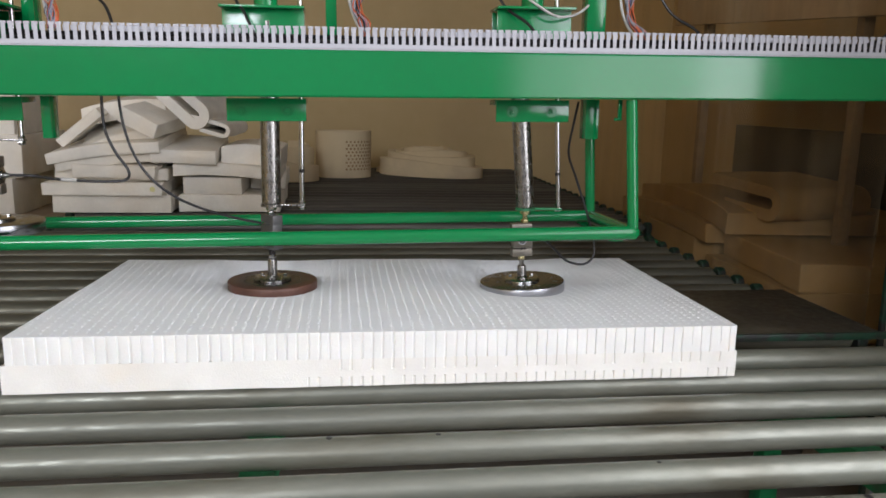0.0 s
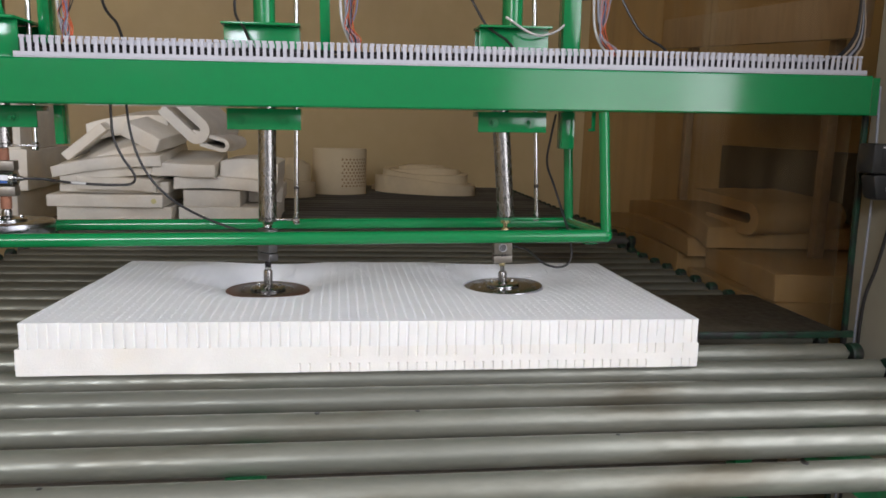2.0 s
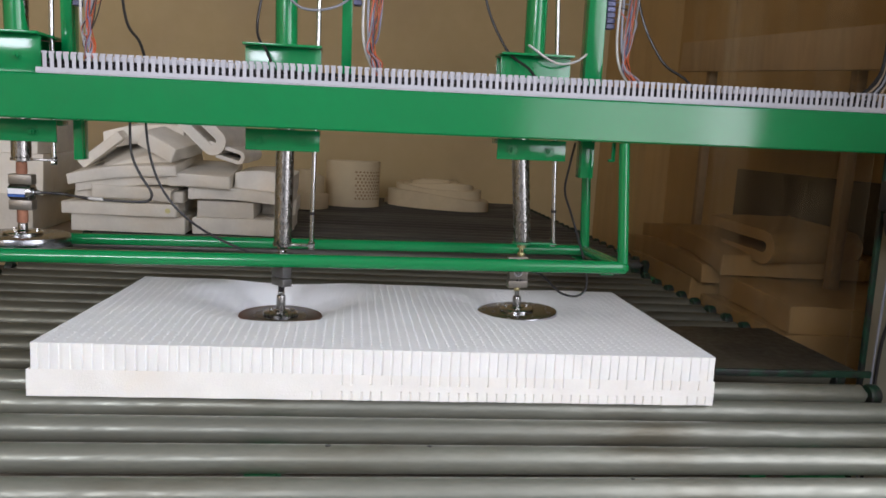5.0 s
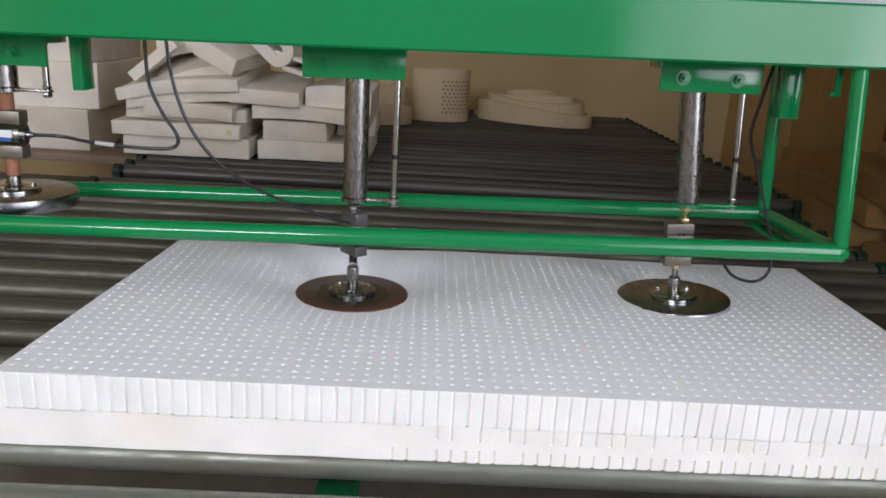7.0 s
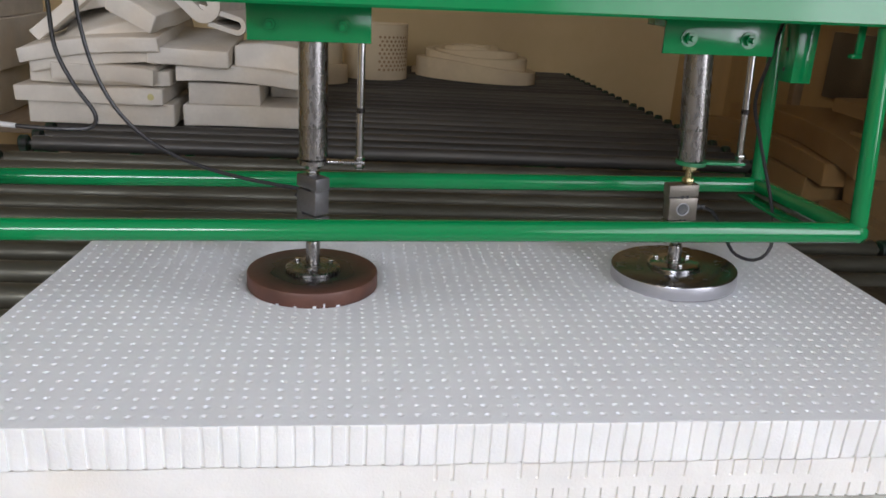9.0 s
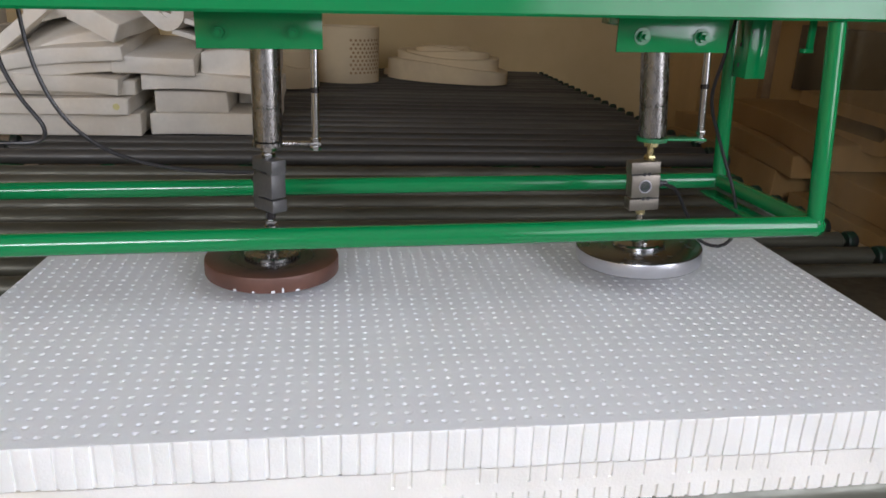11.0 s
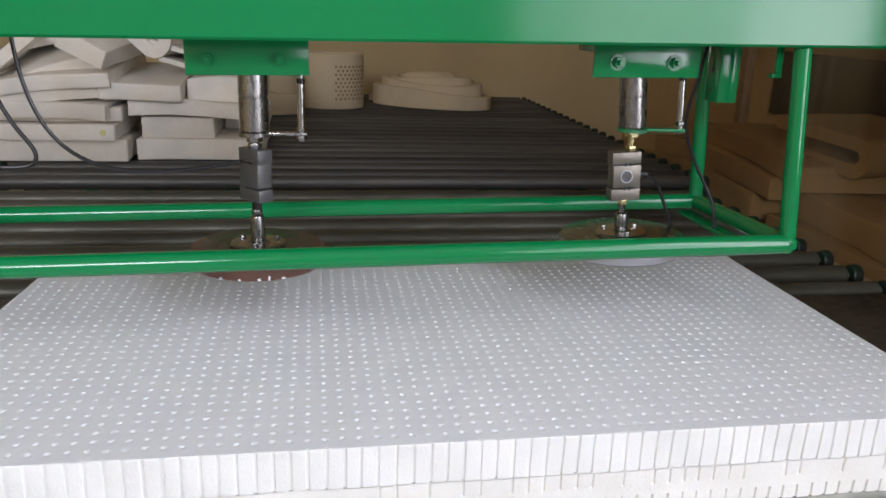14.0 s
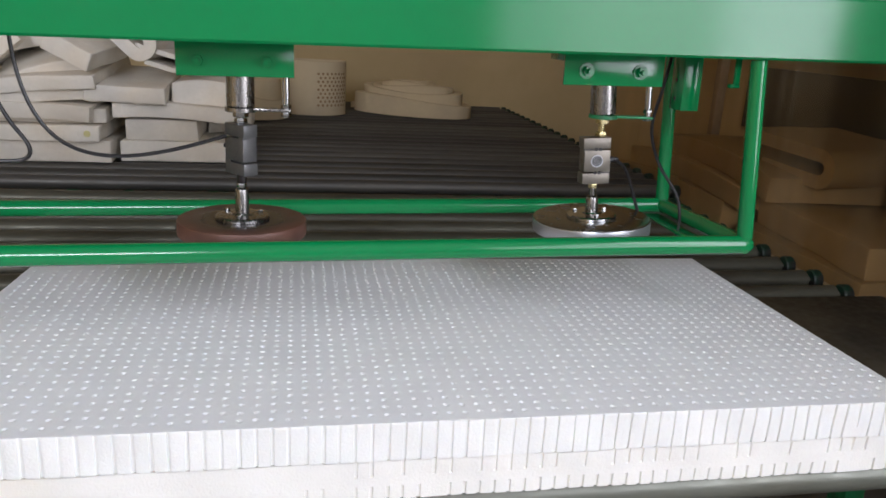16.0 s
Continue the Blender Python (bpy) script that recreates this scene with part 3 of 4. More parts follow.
def load_cell(parent, z0, mat_cell, turned):
    """An S-shaped load cell, 51 mm wide, 76 mm high, 25 mm deep, with its slots and bore."""
    w, h, d = 0.0255, 0.083, 0.0135
    bm = B()
    box(bm, -w, w, -d, d, z0, z0 + h * 0.24, 0.0012)
    box(bm, -w, w, -d, d, z0 + h * 0.76, z0 + h, 0.0012)
    box(bm, -w * 0.92, w, -d * 0.999, d * 0.999, z0 + h * 0.27, z0 + h * 0.73, 0.0012)
    box(bm, w * 0.45, w * 0.998, -d * 0.998, d * 0.998, z0 + h * 0.2, z0 + h * 0.3)
    box(bm, -w * 0.918, -w * 0.45, -d * 0.998, d * 0.998, z0 + h * 0.7, z0 + h * 0.8)
    if turned:
        bmesh.ops.rotate(bm, verts=bm.verts[:], matrix=Matrix.Rotation(turned, 3, 'Z'))
    cell = part("load_cell", bm, mat_cell, parent)
    slots = []
    for k in (0.245, 0.755):
        ex = B()
        slots.append(("slot", ex, BLACK))
        for s in (-0.1, 0.22):
            lathe(ex, [(0.003, -d - 0.0006), (0, -d - 0.0006)], (w * s, 0, z0 + h * k), 'Y', 12)
        box(ex, -w if k > 0.5 else -w * 0.1, w * 0.22 if k > 0.5 else w, -d - 0.0005, -d + 0.001, z0 + h * k - 0.0011, z0 + h * k + 0.0011)
    rim = B()
    lathe(rim, [(0.0112, -d - 0.0012), (0.0112, -d + 0.001), (0.0095, -d + 0.001), (0.0095, -d - 0.0012), (0.0112, -d - 0.0012)], (0, 0, z0 + h * 0.5), 'Y', 28)
    cap = B()
    lathe(cap, [(0.0095, -d - 0.0002), (0, -d - 0.0002)], (0, 0, z0 + h * 0.5), 'Y', 28)
    gland = B()
    lathe(gland, [(0, 0), (0.006, 0), (0.006, 0.008), (0.004, 0.010), (0.004, 0.018), (0, 0.018)], (w, 0, z0 + h * 0.5), 'X', 14)
    for n, b, m in slots + [("bore_ring", rim, RIM_STEEL), ("bore_cap", cap, DISC_STEEL), ("cable_gland", gland, BLACK)]:
        if turned:
            bmesh.ops.rotate(b, verts=b.verts[:], matrix=Matrix.Rotation(turned, 3, 'Z'))
        part(n, b, m, cell)
    return cell


def presser(kind, ax, guide, z):
    label = {0: "steel press ram with load cell and brown round press plate", 1: "steel press ram with load cell and polished round press plate", 2: "raised press ram with labelled load cell and worn round plate"}[kind]
    p = thing("presser", label, "press", (ax, Y_AX, z), "pressers")
    r = 0.0225
    ram = part("ram", lathe(B(), [(0, 0.0), (r - 0.002, 0.0), (r, 0.002), (r, 0.052), (r - 0.001, 0.053), (r - 0.001, 0.055), (r, 0.056), (r, 0.42), (0, 0.42)], segs=36), STEEL, p)
    part("foot_plate", box(lathe(B(), [(0, -0.007), (0.025, -0.007), (0.025, -0.0005), (0, -0.0005)], segs=32), 0.01, guide + 0.008, -0.009, 0.009, -0.0055, -0.001, 0.001), GREEN_DULL if kind == 1 else STEEL, p)
    g = part("guide_rod", rod(B(), (guide, 0, -0.010), (guide, 0, 0.62), 0.0058, 16), CHROME, p)
    part("guide_nut", hexnut(hexnut(B(), (guide, 0, -0.014), 0.0085, 0.008), (guide, 0, 0.0), 0.0085, 0.006), CHROME, g)
    part("collar", rod(B(), (guide, 0, 0.075), (guide, 0, 0.083), 0.0068, 16), DARK_STEEL, g)
    part("stud", rod(B(), (0, 0, -0.039), (0, 0, -0.006), 0.0058, 14), ZINC if kind == 1 else STEEL, p)
    part("lock_nut", hexnut(B(), (0, 0, -0.0165), 0.0125, 0.009), ZINC if kind == 1 else CHROME, p)
    part("lock_nut", hexnut(B(), (0, 0, -0.0265 if kind == 0 else -0.0390), 0.0105, 0.008), ZINC if kind == 1 else CHROME, p)
    top = -0.027 if kind == 0 else -0.040
    off = Matrix.Translation((-0.008 if kind == 1 else 0, 0, 0))
    before = set(scene.collection.objects)
    if kind == 2:
        c = part("load_cell", box(B(), -0.026, 0.028, -0.016, 0.016, top - 0.024, top, 0.002), CELL, p)
        part("lower_block", box(B(), -0.026, 0.028, -0.016, 0.016, top - 0.086, top - 0.062, 0.002), CELL, c)
        part("cell_core", lathe(B(), [(0, -0.028), (0.017, -0.028), (0.0185, -0.026), (0.0185, 0.018), (0.0225, 0.0185), (0.0225, 0.0255), (0.012, 0.026), (0.012, 0.031), (0, 0.031)], (0, 0, top - 0.043), 'X', 32), CHROME, c)
        part("label_plate", box(B(), -0.026, 0.014, -0.0198, -0.0187, top - 0.047, top - 0.034), LABEL_WHITE, c)
        part("label_print", box(B(), -0.026, 0.012, -0.0197, -0.0187, top - 0.054, top - 0.0475), LABEL_BLUE, c)
        part("cable_gland", lathe(B(), [(0, 0), (0.006, 0), (0.006, 0.008), (0.004, 0.012), (0, 0.012)], (0.031, 0, top - 0.043), 'X', 14), STEEL, c)
        part("spacer", rod(B(), (0, 0, top - 0.118), (0, 0, top - 0.0865), 0.0125, 16), RUST, p)
        part("spacer", rod(B(), (0, 0, top + 0.0005), (0, 0, top + 0.03), 0.0125, 16), RUST, p)
        base = top - 0.118
    else:
        load_cell(p, top - 0.083, CELL if kind else CELL_GREY, 0 if kind else radians(130))
        if kind == 0:
            part("spacer", rod(B(), (0, 0, top - 0.099), (0, 0, top - 0.0835), 0.008, 16), DISC_BROWN, p)
            part("lock_nut", hexnut(B(), (0, 0, top - 0.107), 0.0085, 0.008), CHROME, p)
        else:
            part("lock_nut", hexnut(B(), (0, 0, top - 0.0925), 0.0085, 0.009), ZINC, p)
            part("spacer", rod(B(), (0, 0, top - 0.107), (0, 0, top - 0.0925), 0.006, 16), STEEL, p)
        base = top - 0.107
    zt = -DROP + 0.026
    part("spindle", lathe(B(), [(0, base), (0.008, base), (0.0105, base - 0.002), (0.0115, base - 0.006), (0.0115, zt + 0.012), (0.015, zt + 0.010), (0, zt + 0.009)], segs=24), STEEL, p)
    hub = part("hub_flange", lathe(B(), [(0, zt + 0.011), (0.018, zt + 0.011), (0.020, zt + 0.009), (0.034, zt + 0.0085), (0.042, zt + 0.007), (0.0445, zt + 0.005), (0.0445, zt + 0.0005), (0, zt + 0.0005)], segs=36), CHROME if kind != 0 else STEEL, p)
    for k in range(3):
        a = radians(25 + 120 * k)
        hb = B()
        hexnut(hb, (0.032 * math.cos(a), 0.032 * math.sin(a), zt + 0.0085), 0.0048, 0.004)
        part("hub_bolt", hb, CHROME, hub)
    disc = lathe(B(), [(0, zt), (0.045, zt), (R_DISC - 0.003, zt), (R_DISC - 0.0008, zt - 0.0008), (R_DISC - 0.0003, zt - 0.002), (R_DISC - 0.0003, zt - 0.024), (R_DISC - 0.0008, zt - 0.0252), (R_DISC - 0.003, zt - 0.026), (0, zt - 0.026)], segs=72)
    part("press_plate", disc, (DISC_BROWN, DISC_STEEL, DISC_STEEL)[kind], p, ("brown rusted round steel plate", "polished round steel plate", "worn round steel plate")[kind])
    rim = lathe(B(), [(R_DISC - 0.0002, zt - 0.002), (R_DISC + 0.0002, zt - 0.003), (R_DISC + 0.0002, zt - 0.023), (R_DISC - 0.0002, zt - 0.024)], segs=72)
    part("plate_rim", rim, (DISC_BROWN, RIM_STEEL, DISC_STEEL)[kind], p, ("", "bright brushed steel rim", "")[kind])
    if kind == 0:
        for k, (a, w2, hh) in enumerate(((-78, 1.4, 0.007), (-86, 2.6, 0.004), (-66, 3.0, 0.003), (-102, 2.0, 0.003), (-118, 2.5, 0.003))):
            m = Matrix.Rotation(radians(a), 4, 'Z')
            cb = B()
            box(cb, R_DISC - 0.0005, R_DISC + 0.0004, -w2 / 1000, w2 / 1000, zt - 0.0245, zt - 0.0245 + hh, m=m)
            part("chalk_mark", cb, LABEL_WHITE, p)
    for ob in set(scene.collection.objects) - before:
        if ob.parent == p:
            ob.matrix_basis = Matrix.Translation((-0.004, 0, 0)) @ Matrix.Rotation(-0.06, 4, 'Y') @ off if kind == 1 else off
    if kind == 1:
        ram.rotation_euler[1] = -0.095
        g.rotation_euler[1] = -0.06
    return p


P1 = presser(0, AXES[0], GUIDE_DX[0], PLATE_1[0][1])
P2 = presser(1, AXES[1], GUIDE_DX[1], PLATE_2[0][1])
P3 = presser(2, AXES[2], GUIDE_DX[2], PLATE_3)

# ---- latex sheets ----
S_X1, S_Y0, S_Y1 = 0.671, 1.055, 1.73
Z_MID, Z_SLAB = 0.8035, 0.857
PIN, PIN_X = 0.0201, 0.0125
R_RING = 0.279


def left_edge(y):
    return -0.727 + 0.046 * (y - S_Y0) / (S_Y1 - S_Y0)


def pinhole(x, y):
    """Depth of the moulded pin holes at a point of the sheet's top."""
    u = (x - PIN_X) / PIN
    v = (y - S_Y0) / PIN
    i, j = np.round(u), np.round(v)
    ju = 0.05 * np.sin(i * 12.9898 + j * 78.233)
    jv = 0.05 * np.sin(i * 39.425 + j * 11.135)
    r = np.hypot(u - i - ju, v - j - jv) * PIN
    return 0.0017 * (0.5 - 0.5 * np.cos(math.pi * np.clip((0.0047 - r) / 0.0034, 0, 1))) * (v > 0.5)


def waviness(x, y):
    return 0.0006 * np.sin(x * 9.1 + 1.3) * np.sin(y * 11.7) + 0.0004 * np.sin(x * 31 + y * 17)


def grid_mesh(name, xs, ys, zs, keep, material):
    """A mesh from a regular grid of places; keep says which of its cells stay."""
    ny, nx = xs.shape
    idx = np.arange(nx * ny).reshape(ny, nx)
    quads = np.stack([idx[:-1, :-1], idx[:-1, 1:], idx[1:, 1:], idx[1:, :-1]], -1)[keep]
    me = bpy.data.meshes.new(name)
    me.from_pydata(np.stack([xs, ys, zs], -1).reshape(-1, 3).tolist(), [], quads.tolist())
    me.materials.append(material)
    me.shade_smooth()
    return me


lower = thing("latex_sheet", "cream white latex foam sheet with short moulded slots lying on rollers", "foam sheet", group="stacked latex sheets")
upper = thing("latex_sheet", "white pin-holed latex foam sheet lying on another sheet", "foam sheet", group="stacked latex sheets")


def sheet_top():
    nx, ny = 1037, 507
    f = np.linspace(0, 1, nx)
    y = np.linspace(S_Y0, S_Y1, ny)
    ys = np.repeat(y[:, None], nx, 1)
    xl = left_edge(ys)
    xs = xl + (S_X1 - xl) * f[None, :]
    zs = Z_SLAB + waviness(xs, ys) - pinhole(xs, ys)
    cx, cy = (xs[1:, 1:] + xs[:-1, :-1]) / 2, (ys[1:, 1:] + ys[:-1, :-1]) / 2
    keep = np.ones(cx.shape, bool)
    for a in AXES[:2]:
        keep &= np.hypot(cx - a, cy - Y_AX) > R_RING
    ob = new("top_skin", grid_mesh("top_skin", xs, ys, zs, keep, FOAM))
    ob.parent = upper


sheet_top()


def front_face(parent, x0, x1, z0, z1, y, material, full, start, seed):
    """The cut edge with its half pin holes: full-height grooves, or short slots from above and below."""
    rng = random.Random(seed)
    xs, depth = [x0], [(0, 0, 0)]
    k = math.ceil((x0 - PIN_X) / PIN)
    while True:
        c = PIN_X + PIN * k + rng.uniform(-0.0012, 0.0012)
        k += 1
        if c > x1 - 0.006:
            break
        if c < x0 + 0.006:
            continue
        w = rng.uniform(0.0017, 0.0026)
        d = rng.uniform(0.0018, 0.0028)
        up, low = (1, 1) if full else ((rng.random() < 0.8) * (c > start), (rng.random() < 0.95) * (c > start - 0.06))
        if full and c > 0.50 and rng.random() < 0.5:
            up, low = 1, 0
        for dx, s in ((-w * 1.2, -0.12), (-w * 0.9, 0.9), (w * 0.7, 1.0), (w, 0), (w * 2.4, -0.22)):
            xs.append(c + dx)
            depth.append((s * d * up, s * d * (up and low) if full else -abs(s) * 0, s * d * low))
    xs.append(x1)
    depth.append((0, 0, 0))
    if full:
        levels = [(z0, 2), (z0 + 0.3 * (z1 - z0), 2), (z0 + 0.62 * (z1 - z0), 0), (z1 - 0.0015, 0), (z1, 0)]
    else:
        h = z1 - z0
        levels = [(z0, 2), (z0 + 0.31 * h, 2), (z0 + 0.35 * h, 1), (z0 + 0.60 * h, 1), (z0 + 0.63 * h, 0), (z1, 0)]
    gx = np.array([[x for x in xs] for _ in levels])
    gz = np.array([[z for _ in xs] for z, _ in levels])
    gy = np.array([[y + d[b] + 0.0008 * math.sin(x * 40 + z * 60) for x, d in zip(xs, depth)] for z, b in levels])
    if full:
        gy[-1] += 0.0012
    me = grid_mesh("cut_edge", gx, gy, gz, np.ones((len(levels) - 1, len(xs) - 1), bool), material)
    me.set_sharp_from_angle(angle=radians(35))
    ob = new("cut_edge", me)
    ob.parent = parent


def sheet_body(parent, xl0, xl1, x1, y0, y1, z0, z1, top, material):
    """The plain sides, back and underside of a sheet, and a top where it has no pin holes."""
    me = bpy.data.meshes.new("foam_body")
    y0 = y0 + 0.0045
    v = [(xl0, y0, z0), (x1, y0, z0), (x1, y1, z0), (xl1, y1, z0), (xl0, y0, z1), (x1, y0, z1), (x1, y1, z1), (xl1, y1, z1)]
    f = [(0, 3, 2, 1), (1, 2, 6, 5), (2, 3, 8, 9), (3, 0, 4, 7), (0, 1, 5, 4)]
    v += [(xl1, y1, z1 - (0 if top else 0.036)), (x1, y1, z1 - (0 if top else 0.036))]
    if top:
        f.append((4, 5, 6, 7))
    me.from_pydata(v, [], f)
    me.materials.append(material)
    ob = new("foam_body", me)
    ob.parent = parent


sheet_body(upper, left_edge(S_Y0), left_edge(S_Y1), S_X1, S_Y0, S_Y1, Z_MID + 0.0005, Z_SLAB - 0.0008, False, FOAM_CUT)
sheet_body(lower, -0.735, -0.688, 0.674, 1.0525, 1.726, Z_ROLL + 0.0005, Z_MID, True, FOAM_LOWER)
front_face(upper, left_edge(S_Y0), S_X1, Z_MID + 0.0005, Z_SLAB + 0.0002, S_Y0, FOAM_CUT, True, 0, 3)
front_face(lower, -0.735, 0.674, Z_ROLL + 0.0005, Z_MID + 0.0012, 1.0525, FOAM_LOWER, False, -0.13, 8)

# Round each press plate the sheet yields in narrow rings that sink one after another.
REACH, N_RING = 0.168, 48
# How much of a plate's edge the foam hides, by the second.
SUNK = ((0, 0.5, 1, 1.5, 7, 7.5, 8, 8.5), (0.008, 0.010, 0.018, 0.024, 0.024, 0.016, 0.007, 0.002))


def dent_pieces(ax):
    edges = [R_DISC + 0.0015 + REACH * k / N_RING for k in range(N_RING + 1)]
    out = []

    def annulus(name, r0, r1, lip):
        rs = list(np.linspace(r0, r1, max(2, int((r1 - r0) / 0.0016) + 2)))
        n = int(2 * math.pi * r1 / 0.0016)
        a = np.linspace(0, 2 * math.pi, n + 1)
        lx, ly = np.outer(rs, np.cos(a)), np.outer(rs, np.sin(a))
        lz = waviness(lx + ax, ly + Y_AX) - pinhole(lx + ax, ly + Y_AX)
        if lip:
            lx, ly = np.vstack([lx[:1], lx, lx[-1:]]), np.vstack([ly[:1], ly, ly[-1:]])
            lz = np.vstack([lz[:1] * 0 - 0.02, lz, lz[-1:] * 0 - 0.02])
        else:
            lz -= 0.00004
        inside = np.maximum(ly[1:, 1:], ly[:-1, :-1]) + Y_AX < S_Y1 + 0.001
        me = grid_mesh(name, lx, ly, lz, inside, FOAM)
        me.flip_normals()
        me.set_sharp_from_angle(angle=radians(60))
        ob = new(name, me)
        ob.parent = upper
        ob.location = (ax, Y_AX, Z_SLAB)
        return ob

    out.append((annulus("pressed_pad", 0.0, edges[0], True), 1.0))
    for k in range(N_RING):
        w = (1 - (k + 0.5) / N_RING) ** 1.7
        out.append((annulus("yielding_ring", edges[k], edges[k + 1], True), w))
    annulus("dent_surround", edges[-1], R_RING + 0.004, False)
    return out


DENT_1, DENT_2 = dent_pieces(AXES[0]), dent_pieces(AXES[1])

# ---- foam offcuts ----


def foam_mesh(l, w, h, bend=0.0, sag=0.0, seed=0, nx=30, ny=10):
    """A cut foam block with soft edges; bend curls its ends up, sag lets one end droop."""
    bm = B()
    box(bm, -l / 2, l / 2, -w / 2, w / 2, 0, h)
    bmesh.ops.subdivide_edges(bm, edges=[e for e in bm.edges if abs(e.verts[0].co.x - e.verts[1].co.x) > 1e-5], cuts=nx, use_grid_fill=True)
    bmesh.ops.subdivide_edges(bm, edges=[e for e in bm.edges if abs(e.verts[0].co.y - e.verts[1].co.y) > 1e-5], cuts=ny, use_grid_fill=True)
    edge = [e for e in bm.edges if len(e.link_faces) == 2 and e.calc_face_angle(0) > 1.0]
    bmesh.ops.bevel(bm, geom=edge, offset=min(0.005, h * 0.12), segments=2, affect='EDGES', profile=0.6)
    for v in bm.verts:
        u = v.co.x / (l / 2)
        n1 = noise.noise(Vector((v.co.x * 4 + seed * 7.1, v.co.y * 4, v.co.z * 3)))
        n2 = noise.noise(Vector((v.co.x * 13 + seed, v.co.y * 13, v.co.z * 13)))
        v.co.z += bend * u * u + sag * max(0, u) ** 2 + 0.006 * n1 * (v.co.z > h * 0.2)
        n3 = noise.noise(Vector((v.co.x * 34 + seed, v.co.y * 34, v.co.z * 40)))
        v.co.x += 0.010 * n1 + 0.004 * n2 + 0.002 * n3
        v.co.y += 0.010 * noise.noise(Vector((v.co.x * 5, seed * 3.3, v.co.z * 9))) + 0.002 * n2
    return bm


def foam(x0, x1, y0, y1, z, h, label="cream latex foam block in a stack of offcuts", bend=0.0, sag=0.0, rot=(0, 0, 0), seed=0, group="stacked foam offcuts", material=None):
    ob = solid("foam_block", foam_mesh(x1 - x0, y1 - y0, h, bend, sag, seed), material or FOAM_OLD, label, "foam block", group=group, angle=60)
    ob.matrix_world = pose((x0 + x1) / 2, (y0 + y1) / 2, z, *rot)
    return ob


def folded_sheet(x, y, z, r, t, length, tail, label, rot):
    """A foam sheet folded over on itself: two arms joined by a round bend."""
    bm = B()
    outer = [(-tail, r)] + [(0, r)] + [(r * math.sin(a), r * math.cos(a)) for a in np.linspace(0.2, math.pi, 14)] + [(-tail * 0.7, -r)]
    ri = r - t
    inner = [(-tail * 0.7, -ri)] + [(ri * math.sin(a), ri * math.cos(a)) for a in np.linspace(math.pi, 0.2, 14)] + [(0, ri), (-tail, ri)]
    prof = outer + inner
    rows = [[bm.verts.new((px, yy, pz + r)) for px, pz in prof] for yy in np.linspace(-length / 2, length / 2, 5)]
    for a, b in zip(rows, rows[1:]):
        for i in range(len(prof)):
            j = (i + 1) % len(prof)
            bm.faces.new((a[i], a[j], b[j], b[i]))
    n = len(outer)
    for row in (rows[0], rows[-1]):
        for i in range(n - 1):
            o0, o1 = row[i], row[i + 1]
            i0, i1 = row[-1 - i], row[-2 - i]
            if len({o0, o1, i0, i1}) == 4:
                bm.faces.new((o0, o1, i1, i0))
    bmesh.ops.recalc_face_normals(bm, faces=bm.faces[:])
    for v in bm.verts:
        v.co += 0.006 * noise.noise_vector(v.co * 6)
    ob = solid("folded_foam", bm, FOAM_OLD, label, "foam sheet", group="stacked foam offcuts", angle=60)
    ob.matrix_world = pose(x, y, z, *rot)
    return ob


ZC = Z_ROLL + 0.006
# scuffs and dents on the near rollers
for x, y, l in ((-0.148, 0.826, 0.012), (0.031, 0.826, 0.010), (0.36, 0.6965, 0.008), (0.62, 0.567, 0.014), (-0.52, 0.567, 0.009)):
    solid("grease_spot", lathe(B(), [(l * 0.5, 0), (l * 0.46, 0.0012), (l * 0.25, 0.0016), (0, 0.0017)], (x, y, Z_ROLL - 0.0012), 'Z', 14), RUBBER, "small dark grease spot on a roller", "stain", group="grease spots")
# left stack on the far conveyor
foam(-1.397, -0.885, 3.26, 3.83, ZC, 0.080, seed=1)
foam(-1.425, -0.915, 3.235, 3.87, ZC + 0.081, 0.058, "white latex foam slab with a yellow mark in a stack", seed=2)
foam(-1.38, -0.90, 3.28, 3.85, 0.898, 0.052, bend=0.004, seed=3)
foam(-1.29, -0.93, 3.235, 3.75, 0.930, 0.058, "soft creased latex foam slab in a stack", sag=-0.012, seed=4, rot=(3, 0, -3))
foam(-1.37, -0.93, 3.26, 3.82, 0.972, 0.050, "curled latex foam sheet in a stack", bend=-0.012, sag=0.008, seed=5, rot=(0, -6, 0))
foam(-1.395, -0.905, 3.235, 3.80, 1.036, 0.052, "thick bent latex foam slab in a stack", bend=-0.016, sag=0.006, seed=6, rot=(5, -6.5, -2))
foam(-1.30, -0.99, 3.32, 3.68, 1.085, 0.060, "slanting latex foam slab on a stack", bend=-0.02, seed=7, rot=(14, -16, 6))
foam(-1.38, -1.15, 3.30, 3.60, 1.125, 0.045, "foam sheet leaning on a stack", seed=8, rot=(4, -40, 0))
foam(-1.30, -0.92, 3.42, 3.85, 1.185, 0.085, "latex foam slab on top of a stack", seed=9, bend=-0.02, rot=(4, -8, 0))
foam(-1.068, -0.884, 3.22, 3.52, 1.150, 0.070, "tilted latex foam block on a stack", seed=10, rot=(8, 25, -14))
solid("yellow_mark", lathe(B(), [(0.012, 0), (0, 0)], (-0.955, 3.228, 0.868), 'Y', 14), YELLOW_TAG, "small yellow paper dot stuck on foam", "sticker")
